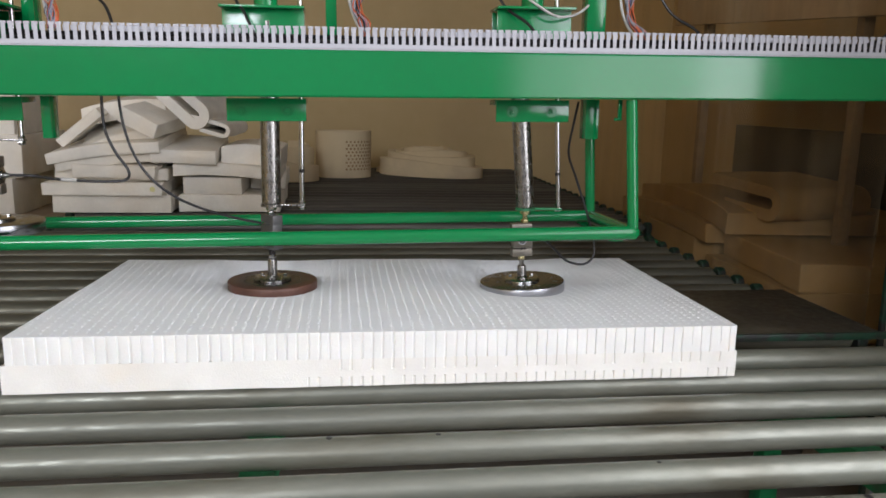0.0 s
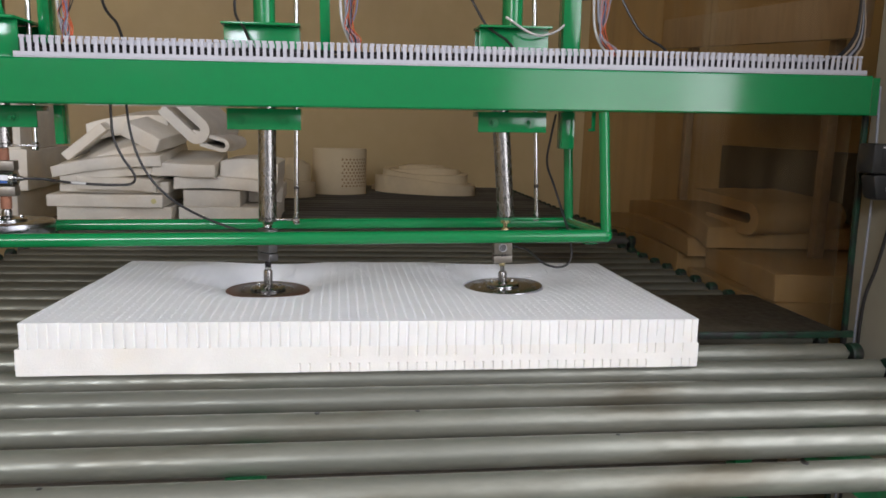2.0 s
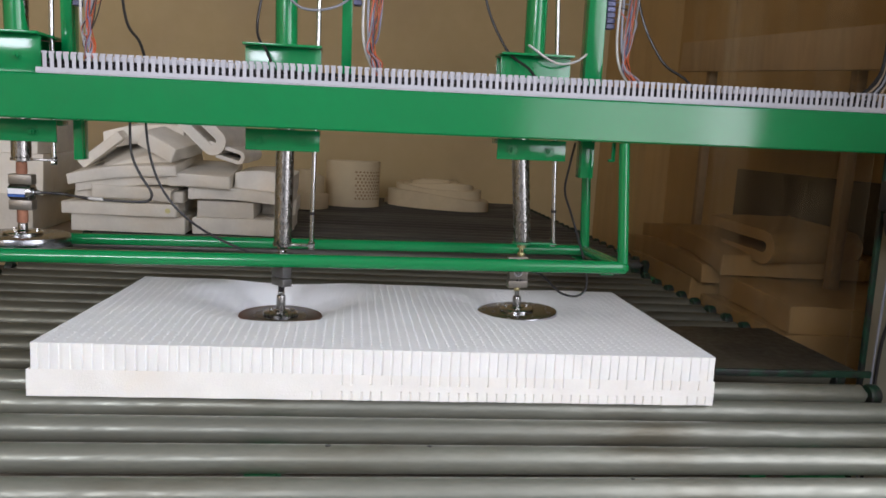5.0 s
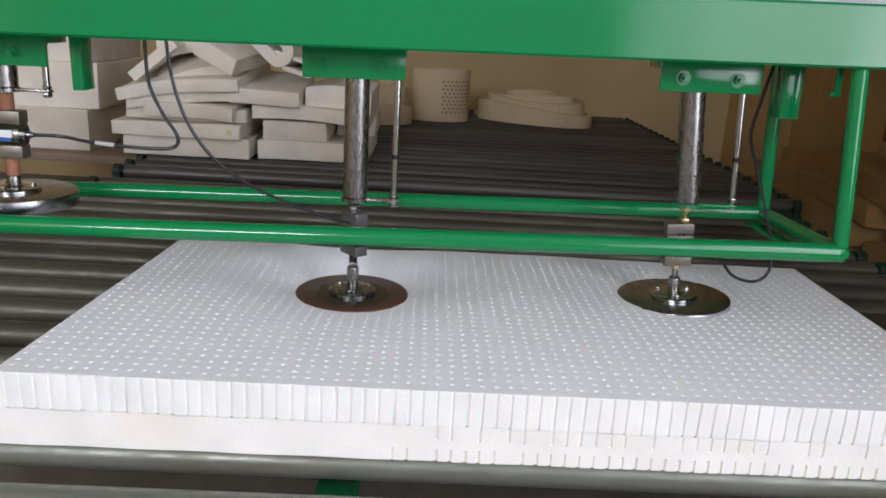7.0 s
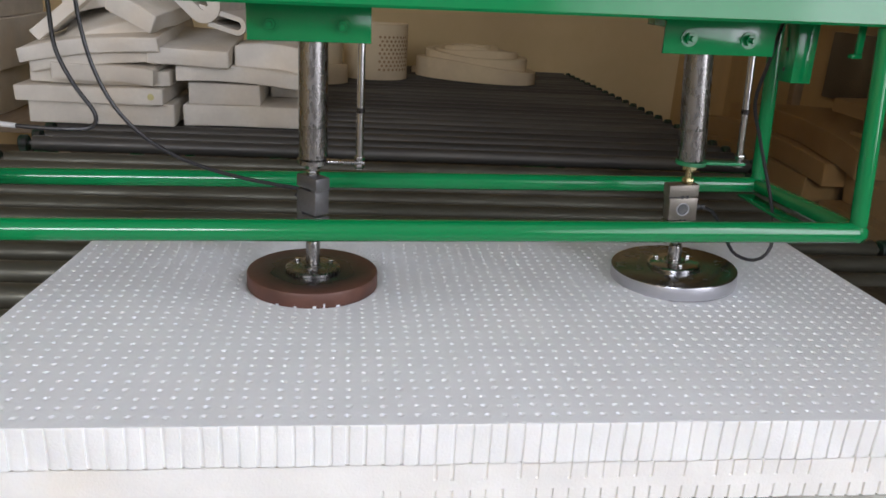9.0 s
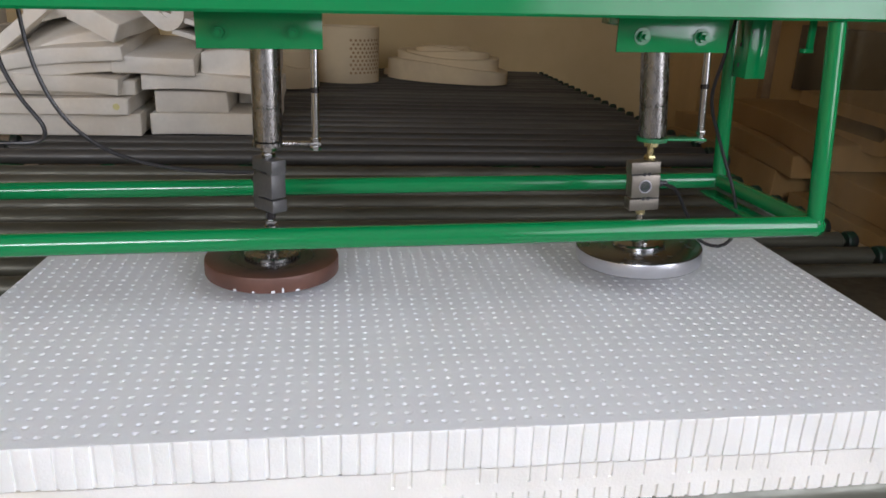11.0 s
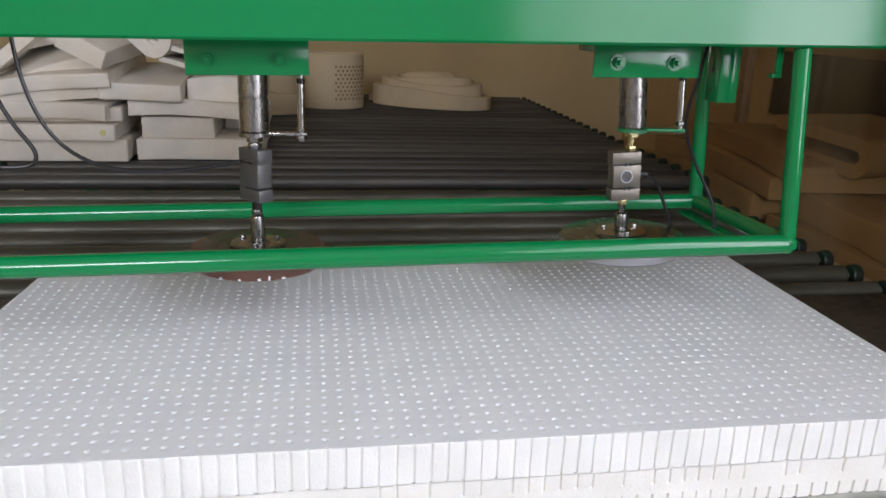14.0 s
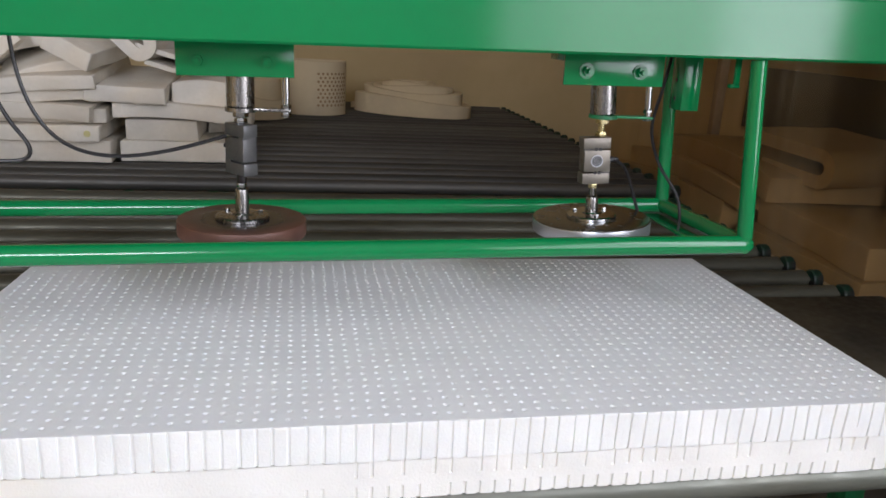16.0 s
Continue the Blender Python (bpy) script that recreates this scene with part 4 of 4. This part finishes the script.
# right stack
foam(-0.857, -0.40, 3.30, 3.85, ZC, 0.078, seed=11)
foam(-0.835, -0.572, 3.31, 3.80, 0.8365, 0.081, seed=12)
foam(-0.56, -0.39, 3.56, 3.95, 0.8365, 0.078, seed=13)
foam(-0.877, -0.40, 3.28, 3.80, 0.926, 0.056, "bent latex foam slab in a stack", bend=-0.014, seed=14, rot=(0, 2.5, 0))
foam(-0.95, -0.68, 3.27, 3.70, 0.984, 0.020, "thin latex foam sheet in a stack", bend=-0.006, seed=15, rot=(0, 1, 0))
foam(-0.965, -0.675, 3.25, 3.68, 1.004, 0.062, "thick latex foam slab in a stack", seed=16, rot=(6, 1, 0))
foam(-0.67, -0.40, 3.33, 3.85, 0.975, 0.095, "latex foam slab in a stack", bend=-0.02, seed=17, rot=(0, 2, 0))
folded_sheet(-0.755, 3.45, 1.155, 0.060, 0.044, 0.5, 0.26, "latex foam sheet folded over on a stack", (0, 42, -8))
folded_sheet(-0.628, 3.40, 1.105, 0.032, 0.017, 0.4, 0.14, "small rolled latex foam sheet on a stack", (0, 15, -5))

solid("cardboard_strip", box(B(), -1.28, 1.12, 2.872, 2.930, 0.690, 0.697, 0.001), CARD, "worn brown cardboard strip between two conveyors", "cardboard")

# rolls by the back wall


def perforated_roll():
    """A standing roll of foam sheet with a patch of punched holes."""
    p = thing("foam_roll", "standing cream foam roll with punched round holes", "foam roll", (-0.09, 5.05, ZC))
    bm = B()
    ra, ri, h = 0.19, 0.165, 0.315
    lathe(bm, [(ra, 0), (ra, h - 0.004), (ra - 0.004, h), (ri + 0.004, h), (ri, h - 0.004), (ri, 0), (ra, 0)], segs=64)
    for v in bm.verts:
        v.co.y *= 0.8
        v.co.z += 0.004 * noise.noise(v.co * 5)
    part("sheet", bm, FOAM_TAN, p)
    hb = B()
    for r in range(9):
        for c in range(8):
            a = radians(-84 + c * 8.3 + (4.1 if r % 2 else 0))
            m = Matrix.Translation((ra * math.cos(a) * 1.002, ra * math.sin(a) * 0.8 * 1.002, 0.060 + r * 0.023)) @ Matrix.Rotation(a, 4, 'Z') @ Matrix.Rotation(math.pi / 2, 4, 'Y')
            s = B()
            lathe(s, [(0.0075, 0.0012), (0, 0.0012)], segs=10)
            bmesh.ops.transform(s, verts=s.verts[:], matrix=m)
            merge(hb, s)
    part("punched_hole", hb, CARD, p)


perforated_roll()


def spiral_roll(name, label, at, turns, r0, step, h, squash, seed, rot):
    bm = B()
    n = int(turns * 40)
    inner, outer = [], []
    for i in range(n + 1):
        a = 2 * math.pi * i / 40
        r = r0 + step * i / 40
        wob = 1 + 0.05 * math.sin(2 * a + seed) + 0.03 * math.sin(3 * a)
        for lst, rr in ((inner, r), (outer, r + step * 0.93)):
            lst.append((rr * wob * math.cos(a), rr * wob * math.sin(a) * squash, h * (1 - 0.75 * (i / n) ** 3) + 0.012 * math.sin(a * 1.7 + seed)))
    rows = []
    for (ax_, ay, hh), (bx, by, _) in zip(inner, outer):
        rows.append([bm.verts.new(p) for p in ((ax_, ay, 0), (ax_, ay, hh - 0.006), (ax_ * 0.8 + bx * 0.2, ay * 0.8 + by * 0.2, hh), (ax_ * 0.2 + bx * 0.8, ay * 0.2 + by * 0.8, hh), (bx, by, hh - 0.006), (bx, by, 0))])
    for a, b in zip(rows, rows[1:]):
        for i in range(6):
            j = (i + 1) % 6
            bm.faces.new((a[i], a[j], b[j], b[i]))
    bm.faces.new(rows[0])
    bm.faces.new(rows[-1][::-1])
    bmesh.ops.recalc_face_normals(bm, faces=bm.faces[:])
    ob = solid(name, bm, FOAM_TAN, label, "foam roll", angle=50)
    ob.matrix_world = pose(*at, *rot)
    return ob


spiral_roll("foam_coil", "flat coiled strip of cream foam lying on rollers", (0.53, 5.2, ZC), 5, 0.07, 0.058, 0.195, 0.62, 1.0, (0, 0, 150))
spiral_roll("foam_coil", "small upright roll of cream foam sheet", (-0.40, 4.75, ZC), 3, 0.03, 0.035, 0.25, 0.9, 2.0, (0, 0, 60))

# pale stack on a low table beyond the conveyor
table = thing("work_table", "low brown wooden table with foam blocks on it", "table", (-2.15, 4.3, 0))
part("tabletop", box(B(), -0.72, 0.72, -0.5, 0.5, 0.60, 0.64, 0.004), PLANK, table)
for sx in (-0.66, 0.66):
    for sy in (-0.44, 0.44):
        part("leg", box(B(), sx - 0.03, sx + 0.03, sy - 0.03, sy + 0.03, 0, 0.5995, 0.003), PLANK, table)
foam(-2.75, -1.80, 3.9, 4.6, 0.6405, 0.20, "large white foam block on a low table", seed=20, group="table foam blocks")
foam(-2.8, -1.76, 3.92, 4.6, 0.841, 0.22, "large white foam block in a stack", seed=21, group="table foam blocks")
foam(-2.7, -1.79, 3.95, 4.6, 1.062, 0.24, "large white foam block on top of a stack", seed=22, group="table foam blocks")

# small dark box on the back wall
sw = thing("switch_box", "small dark switch box on the wall", "switch", (-2.55, Y_BACK - 0.031, 1.42))
part("case", box(B(), -0.09, 0.09, -0.03, 0.03, -0.08, 0.08, 0.006), BLACK, sw)
part("print_line", box(B(), -0.06, 0.05, -0.0312, -0.0303, 0.02, 0.035), LABEL_WHITE, sw)

# ---- clear curtain and what lies behind it ----


def curtain():
    ny, nz = 150, 4
    y = np.linspace(1.54, 3.95, ny)
    z = np.linspace(0.665, 2.3, nz)
    ys, zs = np.meshgrid(y, z)
    fold = np.where(ys > 3.3, 0.006 * np.sin(ys * 21) + 0.003 * np.sin(ys * 47), 0.002 * np.sin(ys * 9) + 0.010 * np.exp(-((ys - 2.45) / 0.05) ** 2) * np.sin(ys * 90))
    xs = 1.325 + fold * (0.6 + 0.2 * zs)
    ob = new("plastic_curtain", grid_mesh("plastic_curtain", xs, ys, zs, np.ones((nz - 1, ny - 1), bool), FILM))
    ob.visible_shadow = False
    tagged(ob, "clear scuffed plastic curtain hanging beside the conveyor", "curtain")


curtain()
solid("wall_side", box(B(), 2.75, 2.85, 1.602, Y_BACK, 0, Z_TOP), WALL, "tan plastered side wall behind the curtain", "wall", "structure", smooth=False)
solid("wall_pier", box(B(), 1.43, 2.85, 0.35, 1.60, 0, Z_TOP), WALL_PALE, "pale painted wall panel beside the press", "wall", "structure", smooth=False)
solid("dark_board", box(B(), 2.70, 2.745, 2.75, 4.9, 0.78, 1.17, 0.004), BOARD, "dark board fixed on the side wall", "board")
pallet = thing("storage_shelf", "low wooden shelf with old foam slabs", "shelf", (2.05, 3.3, 0))
part("shelf_board", box(B(), -0.5, 0.55, -1.3, 1.2, 0.36, 0.40, 0.004), PLANK, pallet)
for sx in (-0.44, 0.48):
    for sy in (-1.22, 1.12):
        part("leg", box(B(), sx - 0.03, sx + 0.03, sy - 0.03, sy + 0.03, 0, 0.3595, 0.003), PLANK, pallet)
for i, (x, y, l, w, z, h, rz, bd) in enumerate(((2.05, 2.65, 0.8, 0.9, 0.4005, 0.20, 88, 0), (2.05, 3.75, 0.9, 1.0, 0.4005, 0.16, 92, 0), (2.05, 2.62, 0.75, 0.8, 0.602, 0.11, 84, 0), (2.02, 3.7, 1.0, 0.9, 0.562, 0.12, 94, -0.02), (2.0, 3.6, 1.1, 0.8, 0.684, 0.09, 90, -0.03), (2.0, 3.45, 1.2, 0.7, 0.775, 0.10, 86, -0.05))):
    foam(x - l / 2, x + l / 2, y - w / 2, y + w / 2, z, h, "yellowed old foam slab stacked behind the curtain", bend=bd, seed=30 + i, rot=(0, 0, rz), group="old foam slabs", material=FOAM_AGED)
fr = folded_sheet(2.0, 2.85, 0.80, 0.075, 0.05, 0.5, 0.42, "yellowed foam sheet folded over behind the curtain", (0, 4, -80))
fr.data.materials[0] = FOAM_AGED
solid("leaning_board", box(B(), 1.98, 2.02, 2.45, 4.43, -0.09, 0.09, 0.004, m=Matrix.Translation((0, 3.5, 1.815)) @ Matrix.Rotation(radians(3.8), 4, 'X') @ Matrix.Translation((0, -3.5, 0))), PALE_PLANK, "long pale wooden plank on posts behind the curtain", "board")
for y in (2.7, 4.1):
    solid("prop_post", box(B(), 2.0215, 2.07, y - 0.025, y + 0.025, 0, 1.86, 0.003), PLANK, "upright wooden post holding a plank", "post", group="plank posts")
solid("upper_shelf", box(B(), 2.08, 2.745, 1.9, 4.6, 1.40, 1.44, 0.004), BOARD, "dark wall shelf behind the curtain", "shelf")

# weighing display on the wall panel
ind = thing("weighing_display", "black weighing indicator with glowing cyan digits", "display", (1.362, 1.40, 1.145))
bm = B()
box(bm, -0.085, 0.085, -0.035, 0.035, 0.02, 0.10, 0.008)
part("case", bm, BLACK, ind)
bm = B()
box(bm, -0.078, 0.078, -0.030, 0.030, -0.05, 0.019, 0.012)
for v in bm.verts:
    v.co.x *= 0.75 + (v.co.z + 0.05) * 3.2
part("keypad", bm, BLACK, ind)
part("screen", box(B(), -0.06, 0.078, -0.0365, -0.0352, 0.038, 0.082, 0.001), BLACK, ind)
for i in range(3):
    part("key", box(B(), -0.035 + 0.032 * i, -0.01 + 0.032 * i, -0.0325, -0.0303, -0.025, -0.006, 0.002), LABEL_WHITE, ind)
part("print_line", box(B(), -0.06, 0.05, -0.0362, -0.0352, 0.088, 0.092), LABEL_WHITE, ind)
tx = bpy.data.curves.new("digits", 'FONT')
tx.body, tx.size, tx.extrude = "70", 0.032, 0.0004
tx.materials.append(DIGITS)
dg = new("digits", tx)
dg.parent, dg.location, dg.rotation_euler = ind, (-0.012, -0.0375, 0.048), (math.pi / 2, 0, 0)
part("mount", box(B(), 0.02, 0.0675, 0.0355, 0.05, 0.0, 0.03, 0.002), DARK_STEEL, ind)


def wire(name, pts, r, material, label, category="cable", group=""):
    return solid(name, hose(B(), pts, r), material, label, category, group=group)


wire("power_cable", [(1.415, 1.45, 2.3), (1.42, 1.44, 1.6), (1.39, 1.43, 1.24)], 0.004, RUBBER, "black cable hanging from above to the display")
wire("power_cable", [(1.39, 1.42, 1.11), (1.395, 1.43, 1.02), (1.38, 1.44, 0.9), (1.36, 1.45, 0.78), (1.365, 1.455, 0.5), (1.37, 1.46, 0.02)], 0.005, RUBBER, "black cable running down the wall panel")
wire("power_cable", [(1.365, 1.49, 1.40), (1.368, 1.475, 1.1), (1.362, 1.47, 0.8), (1.366, 1.475, 0.4), (1.37, 1.48, 0.02)], 0.0035, WIRE_GREY, "grey cable running down beside the post")
for k in range(7):
    wire("duct_cable", [(1.10 + 0.018 * k, 1.400, BEAM_Z1 + 0.042), (1.165 + 0.010 * k, 1.405, 1.462 + 0.002 * k), (1.208 + 0.006 * k, 1.415, 1.50), (1.236 + 0.003 * k, 1.43, 1.56), (1.248, 1.45, 1.75), (1.25 + 0.003 * k, 1.47, 2.3)], 0.0035, (RUBBER, RUBBER, PLANK, RUBBER, WIRE_GREY, RUBBER, PLANK)[k], "cable rising out of the wiring duct", group="duct cables")

# wire bundles at the posts above the beam
for px, zs in ((-0.772, 1.56), (-0.118, 1.60), (0.524, 1.58)):
    terminal_strip(px, zs, 26)
    rng = random.Random(int(px * 1000))
    for k in range(16):
        c = (WIRE_RED, WIRE_GREY, WIRE_RED, RUBBER, WIRE_GREY, TERMINAL)[k % 6]
        z = zs + 0.02 + 0.014 * k
        j = [rng.uniform(-1, 1) for _ in range(9)]
        out = 0.03 + 0.03 * abs(j[0])
        wire("loose_wire", [(px + 0.006, 1.496, z), (px + 0.4 * out, 1.482, z + 0.008 * j[1]), (px + out, 1.480 + 0.01 * j[2], z - 0.02 + 0.015 * j[3]), (px + 0.022 + 0.5 * out * abs(j[4]), 1.475, 1.55 + 0.02 * j[5]), (px + 0.030 + 0.012 * j[6], 1.45, 1.49), (px + 0.045 + 0.014 * j[7], 1.42, 1.455), (px + 0.05 + 0.014 * j[8], 1.405, 1.42)], 0.0014, c, "thin coloured wire dropping from a terminal strip into the duct", "wire", "loose wires")
    for k in range(2):
        wire("sheathed_wire", [(px + 0.012 + 0.008 * k, 1.488, zs + 0.10), (px + 0.008 + 0.012 * k, 1.478, 1.56), (px + 0.016 + 0.014 * k, 1.46, 1.49), (px + 0.045 + 0.014 * k, 1.41, 1.42)], 0.0034, (WIRE_WHITE, WIRE_GREY)[k], "pale sheathed wire dropping into the duct", "wire", "sheathed wires")
for px, dx in ((-0.66, -0.05), (-0.37, 0.03), (0.27, -0.12), (0.68, -0.12)):
    wire("sensor_cable", [(px + dx, 1.56, 2.1), (px + dx * 0.7, 1.54, 1.7), (px + 0.2 * dx, 1.50, 1.53), (px + 0.035, 1.45, 1.47), (px + 0.06, 1.41, 1.42)], 0.0034, RUBBER, "black cable curving down into the duct", group="sensor cables")
wire("air_hose", [(-0.31, 1.50, 1.62), (-0.25, 1.46, 1.575), (-0.17, 1.47, 1.59), (-0.10, 1.53, 1.66)], 0.003, WIRE_GREY, "thin grey air hose beside a cylinder tube")
wire("air_hose", [(0.30, 1.46, 1.53), (0.38, 1.46, 1.49), (0.46, 1.50, 1.52), (0.53, 1.56, 1.62), (0.54, 1.58, 1.8)], 0.003, WIRE_WHITE, "thin white air hose beside a cylinder tube")
wire("signal_cable", [(-0.660, 1.50, 1.32), (-0.660, 1.50, 1.26), (-0.656, 1.50, 1.205), (-0.636, 1.50, 1.157), (-0.610, 1.50, 1.115), (-0.618, 1.50, 1.094), (-0.66, 1.50, 1.090), (-0.72, 1.505, 1.091), (-0.78, 1.515, 1.094), (-0.83, 1.525, 1.099), (-0.874, 1.512, 1.101)], 0.0033, RUBBER, "black signal cable to the raised load cell")
part("cable_sleeve", rod(B(), (-0.725, 1.506, 1.0912), (-0.762, 1.512, 1.093), 0.0042, 12), WIRE_WHITE, bpy.data.objects["signal_cable"])


# ---- cables that follow the load cells ----


def bezier(p, n=60):
    t = np.linspace(0, 1, n)[:, None]
    p = [np.array(q, float) for q in p]
    return (1 - t) ** 3 * p[0] + 3 * (1 - t) ** 2 * t * p[1] + 3 * (1 - t) * t * t * p[2] + t ** 3 * p[3]


def chain(label, shape, times, links):
    """A cable in short stiff links that overlap a little; shape(t) gives its line."""
    c = thing("load_cell_cable", label, "cable")
    rows, s = [[] for _ in range(links)], 0
    for t in times:
        pts = np.array(shape(t))
        seg = np.concatenate([[0], np.cumsum(np.linalg.norm(np.diff(pts, axis=0), axis=1))])
        s = max(s, seg[-1] / links)
        k = np.linspace(0, seg[-1], links + 1)
        knots = np.stack([np.interp(k, seg, pts[:, i]) for i in range(3)], -1)
        for i in range(links):
            a, b = Vector(knots[i]), Vector(knots[i + 1])
            q = Vector((0, 0, 1)).rotation_difference((b - a).normalized())
            rows[i].append((t, Matrix.LocRotScale((a + b) / 2, q, None)))
    bm = B()
    lathe(bm, [(0, -s * 0.56), (0.002, -s * 0.55), (0.0031, -s * 0.5), (0.0031, s * 0.5), (0.002, s * 0.55), (0, s * 0.56)], segs=10)
    me = mesh_of("cable_link", bm, RUBBER)
    out = []
    for r in rows:
        ob = new("cable_link", me)
        ob.parent = c
        out.append((ob, r))
    return out


def height(plates, t):
    return float(np.interp(t, [a for a, _ in plates], [b for _, b in plates]))


def shape_1(t):
    z = height(PLATE_1, t) - 0.047
    return bezier(((-0.624, 1.50, 1.32), (-0.624, 1.50, 1.08), (-0.516, 1.50, 1.032 + 0.25 * (z - 0.987)), (AXES[0] - 0.024, 1.505, z)))


def shape_2(t):
    x, z = AXES[1] + 0.034, height(PLATE_2, t) - 0.0815
    b = 0.878 + 0.5 * max(0.0, z - 0.984)
    g = z - b
    pts = [(x, Y_AX, z), (x + 0.03, 1.53, z - 0.12 * g), (x + 0.062, 1.54, b + 0.50 * g), (x + 0.092, 1.545, b + 0.14 * g), (0.508, 1.555, b), (0.535, 1.56, b + 0.025), (0.527, 1.565, b + 0.09), (0.480, 1.57, 1.099), (0.452, 1.56, 1.166), (0.455, 1.545, 1.235), (0.466, 1.545, 1.296)]
    return [tuple(p) for p in smooth_path(pts, 8)]


TIMES = [0, 1, 2, 3, 4.2, 5.3, 6, 7, 8, 9, 9.7, 11.5, 12.5, 13.5, 14.5, 16]
CHAIN_1 = chain("black signal cable sagging to a load cell", shape_1, TIMES, 30)
CHAIN_2 = chain("black signal cable looping to a load cell", shape_2, TIMES, 44)


def motions():
    """The rams press into the foam and rise; the foam yields round them; the cables follow."""
    for p, ax, plates in ((P1, AXES[0], PLATE_1), (P2, AXES[1], PLATE_2)):
        walk(p, [(t, pose(ax, Y_AX, z)) for t, z in plates])
    for pieces, ax, plates in ((DENT_1, AXES[0], PLATE_1), (DENT_2, AXES[1], PLATE_2)):
        free = Z_SLAB + DROP + 0.0006
        rows = [(t, max(0.0, free - z)) for t, z in plates if t <= 9.75] + [(10.2, 0.0), (16, 0.0)]
        walk(pieces[0][0], [(t, pose(ax, Y_AX, Z_SLAB - d)) for t, d in rows])
        for ob, w in pieces[1:]:
            walk(ob, [(t, pose(ax, Y_AX, Z_SLAB - w * max(0.2 * d, d - np.interp(t, *SUNK)))) for t, d in rows])
    for ob, rows in CHAIN_1 + CHAIN_2:
        walk(ob, rows)


motions()
